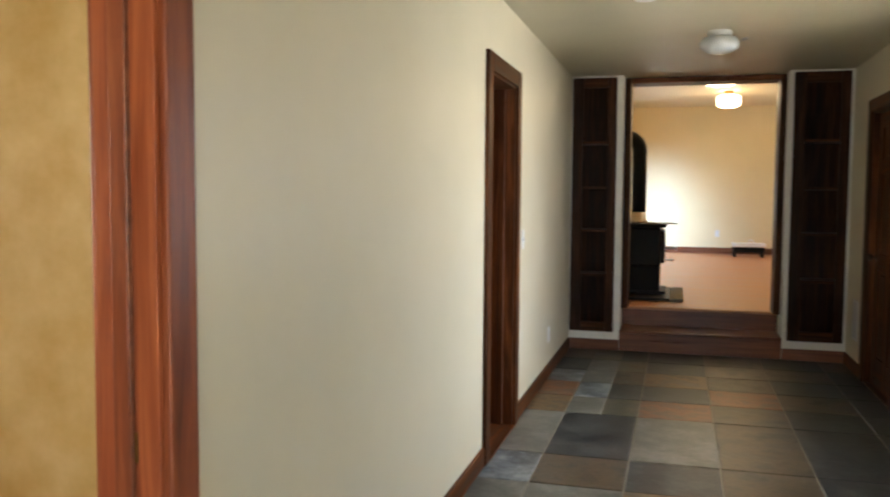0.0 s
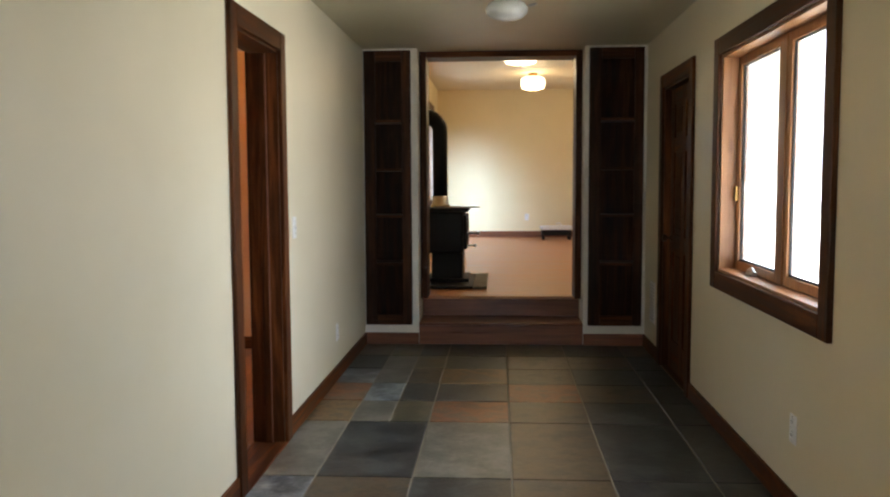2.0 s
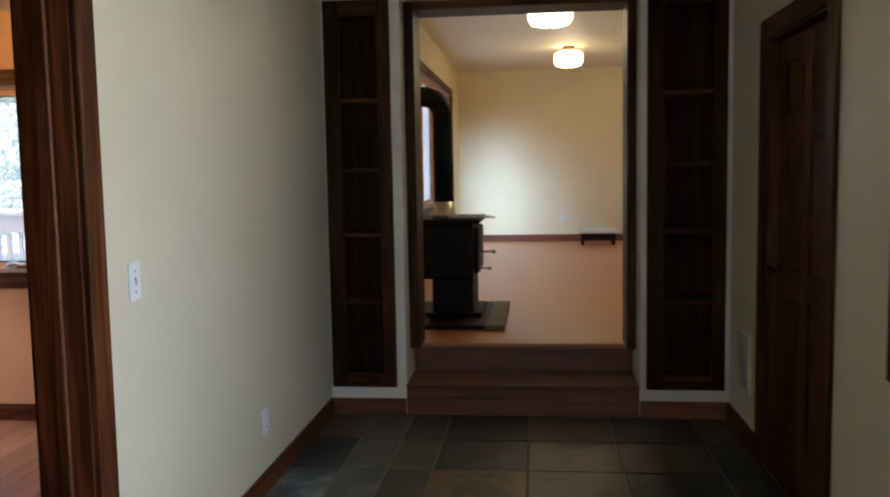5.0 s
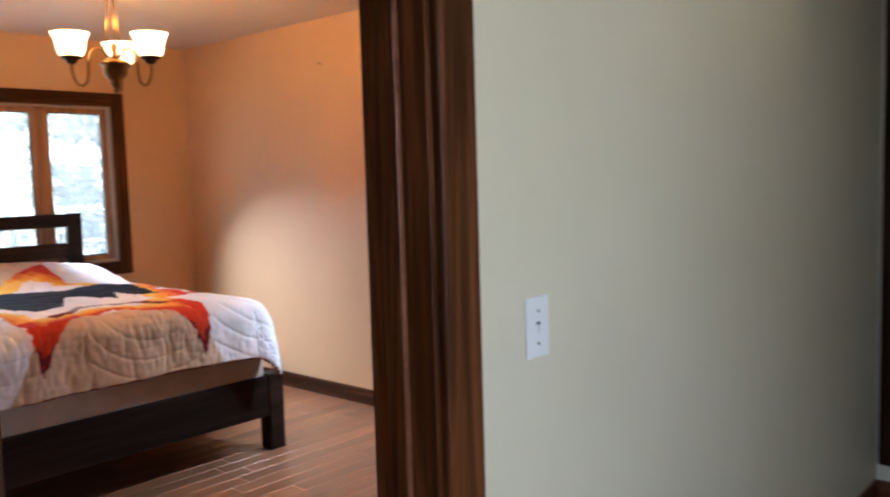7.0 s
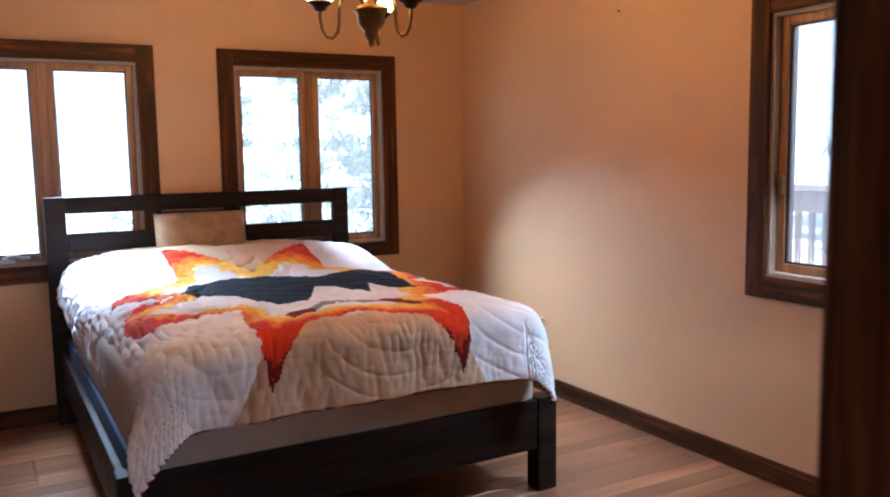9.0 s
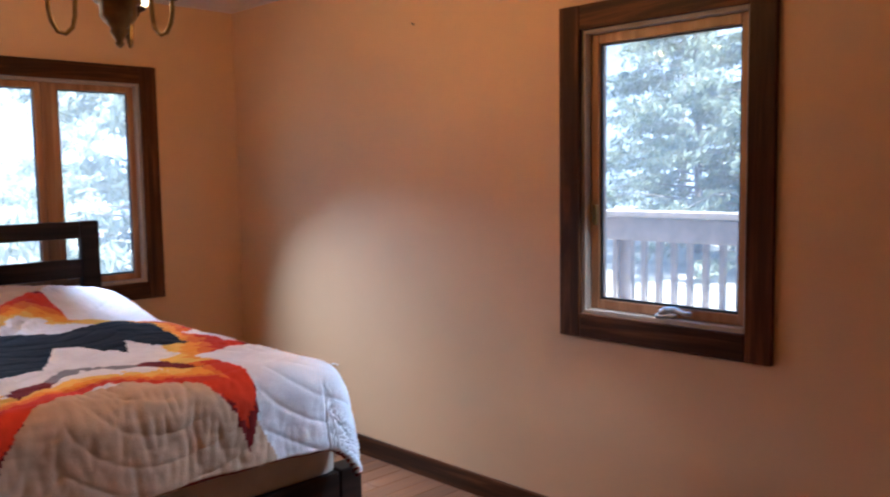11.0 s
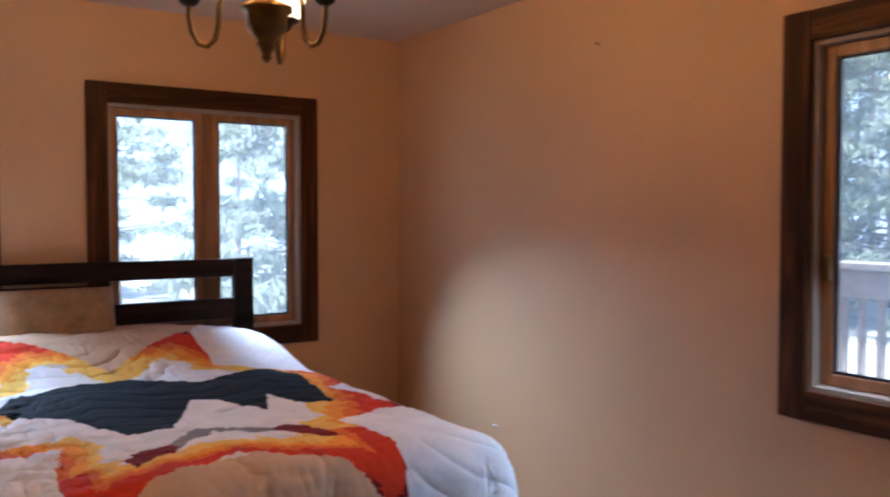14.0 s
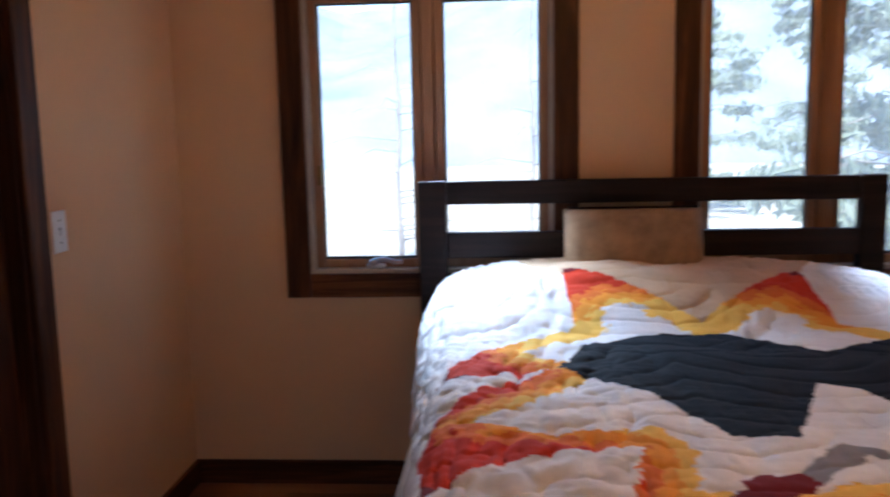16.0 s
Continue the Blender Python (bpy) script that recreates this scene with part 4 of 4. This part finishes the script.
def inside(poly, x, y):
    hit = False
    for (x0, y0), (x1, y1) in zip(poly, poly[1:] + poly[:1]):
        if (y0 > y) != (y1 > y) and x < (x1 - x0) * (y - y0) / (y1 - y0) + x0:
            hit = not hit
    return hit


def quilt_piece(x, y):
    """Which fabric lies at a flat place on the quilt."""
    if inside(PATCH, x, y):
        return 7
    if inside(BAR_GREY, x, y):
        return 8
    if inside(BAR_RED_A, x, y) or inside(BAR_RED_B, x, y):
        return 2
    step = lambda v: math.floor(v / 0.028) * 0.028
    u, w = step(x + 0.5 * y), step(y - 0.5 * x)
    jag = noise.noise((u * 17, w * 17, 2.0))
    if inside(STAR, x + 0.006 * jag, y + 0.006 * jag):
        edge = 9.0
        for (x0, y0), (x1, y1) in zip(STAR, STAR[1:] + STAR[:1]):
            k = max(0.0, min(1.0, ((x - x0) * (x1 - x0) + (y - y0) * (y1 - y0)) / ((x1 - x0) ** 2 + (y1 - y0) ** 2)))
            edge = min(edge, math.hypot(x - x0 - k * (x1 - x0), y - y0 - k * (y1 - y0)))
        tip, which = min((math.hypot(x - tx, y - ty), i) for i, (tx, ty) in enumerate(TIPS))
        front = max(0.0, min(1.0, (x + 4.15) / 0.35)) if which in (4, 5) else 0.0
        if edge > 0.095 + 0.06 * front + 0.04 * jag and tip > 0.33:
            return 0
        across = 0.14 + 0.5 * front
        v = across * edge / (0.08 + 0.05 * front) + (1 - across) * min(1.0, tip / (0.58 if which == 6 else 0.44 + 0.14 * front)) + 0.12 * jag
        for lim, k in ((0.14, 2), (0.52, 3), (0.66, 4), (0.80, 5), (9, 6)):
            if v < lim:
                return k
    if (x < -4.95 or x > -3.72) and abs(y - 4.06) < 0.46 * abs(x - QC[0]) - 0.02:
        return 1
    return 0


quilt = thing("quilt", pose(0, 0, 0), "white patchwork quilt with a red, orange and yellow star", "quilt")
EX1, EY1 = -3.66, 4.735


def bend(d, r):
    """How far out and how far down a cloth goes that runs d past an edge of radius r."""
    if d <= 0:
        return d, 0.0
    if d < r * math.pi / 2:
        return r * math.sin(d / r), r * (1 - math.cos(d / r))
    return r + 0.03 * (d - r * math.pi / 2), r + 0.995 * (d - r * math.pi / 2)


def drape(s, q):
    """Flat cloth place (s along x, q along y) to a place on the bed: over the foot and the sides, in a loose cone at the corners."""
    taper = max(0.0, min(1.0, (s + 5.3) / 1.2))
    ey0 = 3.335 + 0.075 * taper * taper * (3 - 2 * taper)
    left = q < 4.1
    a, b = max(0.0, s - EX1), max(0.0, ey0 - q if left else q - EY1)
    d = math.hypot(a, b)
    r = (0.10 * a + (0.12 if left else 0.15) * b) / (a + b) if d else 0.1
    out, drop = bend(d, r)
    hang = min(1.0, drop / 0.3)
    ca, cb = (a / d, b / d) if d else (0.0, 0.0)
    out += max(0.0, d - 0.16) * (0.42 if left else 0.16) * 2 * ca * cb
    tilt = min(math.pi / 2, d / r) if d else 0.0
    head = max(0.0, min(1.0, (-4.85 - s) / 0.55))
    head = head * head * (3 - 2 * head)
    mid = 1 - min(1, abs(q - 4.06) / 0.95) ** 3
    top = 0.790 + 0.035 * mid + 0.115 * head * (0.55 + 0.45 * mid)
    # broad softness, stitched arcs, puckers across the stitches and creases at the sides
    soft = noise.noise((s * 2.2, q * 2.2, 0.3)) * 0.012 + noise.noise((s * 7, q * 7, 1.7)) * 0.008
    wx, wy = s + 0.04 * noise.noise((s * 3, q * 3, 11)), q + 0.04 * noise.noise((s * 3, q * 3, 17))
    row = math.floor(wx / 0.52)
    cx, cy = wx - row * 0.52, (wy + 0.3 * (row % 2)) % 0.6 - 0.3
    arc = abs((math.hypot(cx + 0.12, cy) / 0.088) % 1 - 0.5)
    stitch = 0.0042 * (1 - math.exp(-((0.5 - arc) / 0.10) ** 2)) - 0.003
    rough = max(0.0, min(1.0, 0.3 + 1.2 * noise.noise((s * 2.1, q * 2.1, 7)) + max(0.0, 3.85 - q) * 1.5 + 0.25 * hang))
    pucker = -abs(noise.noise((s * 9 + 3 * q, q * 30, 4.0))) * 0.021 - abs(noise.noise((s * 34, q * 9 - 4 * s, 9.0))) * 0.008
    crease = -max(0.0, 0.22 - abs(noise.noise((s * 3.1 + q, q * 4.3 - s, 21.0)))) * 0.045
    h = soft * (1 - 0.6 * hang) + stitch + rough * pucker + crease * (0.4 + 0.6 * rough)
    along = q * ca + s * cb
    h += hang * (0.010 * math.sin(19 * along + 4 * noise.noise((s * 1.5, q * 1.5, 5))) + 0.012)
    o = out + h * math.sin(tilt)
    x = EX1 + o * ca if a else s
    y = (ey0 - o * cb if left else EY1 + o * cb) if b else q
    return x, y, top - drop + h * math.cos(tilt)


S0, S1, Q0, Q1, CELL = -5.66, -3.32, 3.08, 5.03, 0.007
ns, nq = int((S1 - S0) / CELL), int((Q1 - Q0) / CELL)
verts, faces, slots = [], [], []
for i in range(ns + 1):
    for j in range(nq + 1):
        s, q = S0 + (S1 - S0) * i / ns, Q0 + (Q1 - Q0) * j / nq
        verts.append(drape(s, q))
for i in range(ns):
    for j in range(nq):
        a = i * (nq + 1) + j
        faces.append((a, a + 1, a + nq + 2, a + nq + 1))
        s, q = S0 + (S1 - S0) * (i + 0.5) / ns, Q0 + (Q1 - Q0) * (j + 0.5) / nq
        slots.append(quilt_piece(s, q))
me = bpy.data.meshes.new("cover")
me.from_pydata(verts, [], faces)
for c in CLOTH:
    me.materials.append(c)
me.polygons.foreach_set("material_index", slots)
me.polygons.foreach_set("use_smooth", [True] * len(faces))
cover = new("cover", me)
cover.parent = quilt
thick = cover.modifiers.new("thickness", "SOLIDIFY")
thick.thickness, thick.offset = 0.012, -1
bm = bmesh.new()
hem = [Vector(drape(S1, Q0 + (Q1 - Q0) * j / 120)) for j in range(121)]
tube(bm, hem, 0.007, 0.007, 6)
part("binding", bm, CLOTH[2], quilt, "maroon binding along the foot hem", True)

# ---- outdoors ----
def hillside():
    """A far ring of wooded slopes round the meadow."""
    bm = bmesh.new()
    rings = []
    for i in range(13):
        r, base = 70 + 9 * i, 48 * (i / 12) ** 0.85
        rings.append([bm.verts.new((r * math.cos(6.28319 * k / 120), r * math.sin(6.28319 * k / 120), -1.8 + base * (0.75 + 0.5 * noise.noise((3 * math.cos(6.28319 * k / 120), 3 * math.sin(6.28319 * k / 120), i * 0.15))) + (1.2 * noise.noise((k * 0.9, i * 0.9, 3)) if i else 0))) for k in range(120)])
    for u, w in zip(rings, rings[1:]):
        for k in range(120):
            bm.faces.new((u[k], u[(k + 1) % 120], w[(k + 1) % 120], w[k]))
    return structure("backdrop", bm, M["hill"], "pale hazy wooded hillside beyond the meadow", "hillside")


hillside()
slab("ground", -160, 160, -160, 160, -1.6, -1.4, M["ground"], "dry brown meadow around the house", "ground")
slab("deck", -7.5, -1.3, 6.1, 8.6, -0.02, 0.10, M["deck"], "weathered grey timber deck outside the bedroom", "deck")
rail = thing("deck_railing", pose(0, 7.75, 0.10), "weathered pale wooden deck railing with square balusters", "railing")
board("cap_board", rail, M["deck"], -7.4, -1.4, -0.07, 0.07, 1.05, 1.09, 0.006)
board("top_board", rail, M["deck"], -7.4, -1.4, -0.05, -0.015, 0.90, 1.045, 0.005)
board("bottom_board", rail, M["deck"], -7.4, -1.4, -0.02, 0.02, 0.06, 0.15, 0.005)
bm = bmesh.new()
box(bm, -0.018, 0.018, -0.014, 0.018, 0.15, 0.95, 0.003)
first = part("baluster", bm, M["deck"], rail)
first.location.x = -7.3
for xp in (-7.4, -5.9, -4.4, -1.49):
    board("post", rail, M["deck"], xp, xp + 0.09, 0.019, 0.069, 0.0, 1.049, 0.005)
for i in range(1, 55):
    b = new("baluster", first.data)
    b.parent, b.location = rail, (-7.3 + i * 0.107, 0, 0)


def tree(x, y, h, spread, seed, label, leaves=2600, bare=0.15, count=46, size=1.0):
    """A tapered trunk with limbs and a crown of many small leaf sprays."""
    rng = random.Random(seed)
    t = thing("tree", pose(x, y, -1.45), label, "tree", "trees outside the windows")
    bm = bmesh.new()
    trunk = [(0.05 * h * 0.1 * math.sin(k), 0.05 * h * 0.1 * math.cos(1.7 * k), h * k / 8) for k in range(9)]
    tube(bm, trunk, 0.010 * h, 0.002 * h, 8)
    limbs = []
    for k in range(count):
        f = 0.05 + 0.92 * rng.random()
        a, ln = rng.random() * 6.283, spread * (1.05 - f) * (0.7 + 0.5 * rng.random()) + 0.15
        p0 = Vector((0, 0, h * f))
        p2 = p0 + Vector((ln * math.cos(a), ln * math.sin(a), -0.12 * ln + 0.1 * ln * rng.random()))
        p1 = (p0 + p2) / 2 + Vector((0, 0, 0.1 * ln))
        tube(bm, [p0, p1, p2], 0.0028 * h * (1.1 - f), 0.0005 * h, 5)
        limbs.append((p0, p1, p2))
    part("trunk", bm, M["bark"], t, "rough brown trunk with limbs", True)
    vs, fs = [], []
    clumps = []
    for p0, p1, p2 in limbs:
        for _ in range(5):
            u = bare + (1 - bare) * rng.random() ** 0.6
            clumps.append(p0 * (1 - u) ** 2 + p1 * 2 * u * (1 - u) + p2 * u * u + Vector((rng.gauss(0, 0.1), rng.gauss(0, 0.1), rng.gauss(-0.05, 0.06))))
    for _ in range(leaves):
        c = rng.choice(clumps) + Vector((rng.gauss(0, 0.16), rng.gauss(0, 0.16), rng.gauss(0, 0.07))) * (0.5 + 0.2 * spread)
        sz = size * (0.05 + 0.10 * rng.random())
        e = Euler((rng.random() * 6.3, rng.random() * 6.3, rng.random() * 6.3)).to_matrix()
        i = len(vs)
        for dx, dy in ((-1, 0), (0, -0.35), (1, 0), (0, 0.35)):
            vs.append(c + e @ Vector((dx * sz, dy * sz, 0.2 * sz * dx * dx)))
        fs.append((i, i + 1, i + 2, i + 3))
    if not leaves:
        return t
    m2 = bpy.data.meshes.new("crown")
    m2.from_pydata(vs, [], fs)
    m2.materials.append(M["needles"])
    crown = new("crown", m2)
    crown.parent = t
    return t


FULL = (4, 5, 10, 12, 13, 14, 15)
for k, (x, y, h, sp) in enumerate(((-12.5, 8.6, 8.5, 2.6), (-15.5, 10.2, 10, 3.0), (-30, 9.5, 10, 3.0), (-34, 15, 12, 3.4), (-7.5, 24, 9, 3.4), (-3.0, 27, 11, 4.2), (-11, 29, 13, 4.4), (0.5, 34, 14, 4.4), (-6.0, 33, 12, 4.6), (-16, 30, 14, 4.4), (-1.0, 22, 10, 3.6), (-4.5, 40, 15, 5.0), (-11.4, 25, 11, 3.8), (-15.5, 29, 13, 4.6), (-8.2, 27, 11, 4.0), (-20, 36, 15, 5.0), (-9.5, 42, 15, 5.0), (-13.5, 40, 14, 5.0))):
    tree(x, y, h, sp, 40 + k, "tall conifer with drooping pale green boughs on the meadow", 16000 if k in FULL else 8000, 0.05, 90 if k in FULL else 56, 1.15)
for k, (x, y, h, sp) in enumerate(((-17, 4.0, 6, 2.4), (-21, 1.2, 7, 2.6))):
    tree(x, y, h, sp, 70 + k, "slender bare tree with sparse twigs on the meadow", 0, 0.5, 40)
porch = thing("porch_siding", pose(0, 6.28, 0), "pale blue-grey lap siding on the outside of the living room", "siding", "", "structure")
for i in range(24):
    board("siding_board", porch, M["siding"], 1.475, 2.56, -0.012 - 0.004 * (i % 2), 0.018, -1.3 + i * 0.18, -1.3 + i * 0.18 + 0.179, 0.003)

# ---- floor pieces ----
TILE_ROWS = [(-3.3, -2.86), (-2.86, -2.42), (-2.42, -1.98), (-1.98, -1.52), (-1.52, -0.62), (-0.62, -0.18), (-0.18, 0.27), (0.27, 0.73), (0.73, 1.18), (1.18, 1.63), (1.63, 2.37), (2.37, 2.84), (2.84, 3.74), (3.74, 4.19), (4.19, 4.64), (4.64, 5.09), (5.09, 5.54), (5.54, 6.003)]
COLS = [(-1.0, -0.73), (-0.73, -0.50), (-0.50, -0.275), (-0.275, 0.183), (0.183, 0.64), (0.64, 1.10), (1.10, 1.32)]
WIDE = [(-1.0, -0.73), (-0.73, -0.275), (-0.275, 0.183), (0.183, 0.64), (0.64, 1.10), (1.10, 1.32)]
# last columns picked dark: the shade under the window is in the tile colour
TILE_PICKS = {11: (5, 4, 0, 4, 0, 0), 12: (1, 0, 1, 4, 0, 0), 13: (6, 1, 3, 2, 4, 0, 0), 14: (2, 5, 0, 0, 2, 4, 0), 15: (5, 1, 4, 6, 4, 0, 0), 16: (0, 1, 3, 0, 4, 4, 0), 17: (4, 3, 0, 0, 4, 0, 4)}
rng = random.Random(11)
for i, (y0, y1) in enumerate(TILE_ROWS):
    for j, (x0, x1) in enumerate(COLS if i >= 13 or i in (2, 6, 7) else WIDE):
        kind_ = TILE_PICKS[i][j] if i in TILE_PICKS else rng.choice((0, 1, 2, 3, 4, 0, 1, 5, 6))
        g = 0.004
        bm = bmesh.new()
        r = bmesh.ops.create_cube(bm, size=1)
        bmesh.ops.transform(bm, matrix=Matrix.Translation(((x0 + x1) / 2, (y0 + y1) / 2, -0.006)) @ Matrix.Diagonal((x1 - x0 - 2 * g, y1 - y0 - 2 * g, 0.012, 1)), verts=r["verts"])
        bmesh.ops.bevel(bm, geom=[e for e in bm.edges if all(v.co.z > -0.003 for v in e.verts)], offset=0.003, segments=1, affect="EDGES")
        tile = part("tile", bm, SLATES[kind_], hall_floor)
        tile.location.z = rng.uniform(-0.0012, 0.0012)

rng = random.Random(5)
PW = 0.098
shapes = {}


def plank_mesh(ln):
    if ln not in shapes:
        b_ = bmesh.new()
        box(b_, -PW / 2 + 0.0008, PW / 2 - 0.0008, -ln / 2 + 0.0008, ln / 2 - 0.0008, -0.012, 0.0)
        bmesh.ops.bevel(b_, geom=[e for e in b_.edges if all(v.co.z > -0.001 for v in e.verts)], offset=0.0015, segments=1, affect="EDGES")
        md = bpy.data.meshes.new("plank")
        b_.to_mesh(md)
        b_.free()
        md.materials.append(M["plank"])
        shapes[ln] = md
    return shapes[ln]


x = BX + PW / 2
while x < XL - 0.13 - PW / 2:
    y, ln = BY0, rng.choice((0.4, 0.6, 0.8, 1.0, 1.2))
    while y < BY1 - 0.01:
        ln = round(min(ln, BY1 - y), 2)
        p = new("plank", plank_mesh(ln))
        p.parent, p.location = bedroom_floor, (x, y + ln / 2, rng.uniform(-0.0006, 0.0003))
        y += ln
        ln = rng.choice((0.9, 1.2, 1.5))
    x += PW
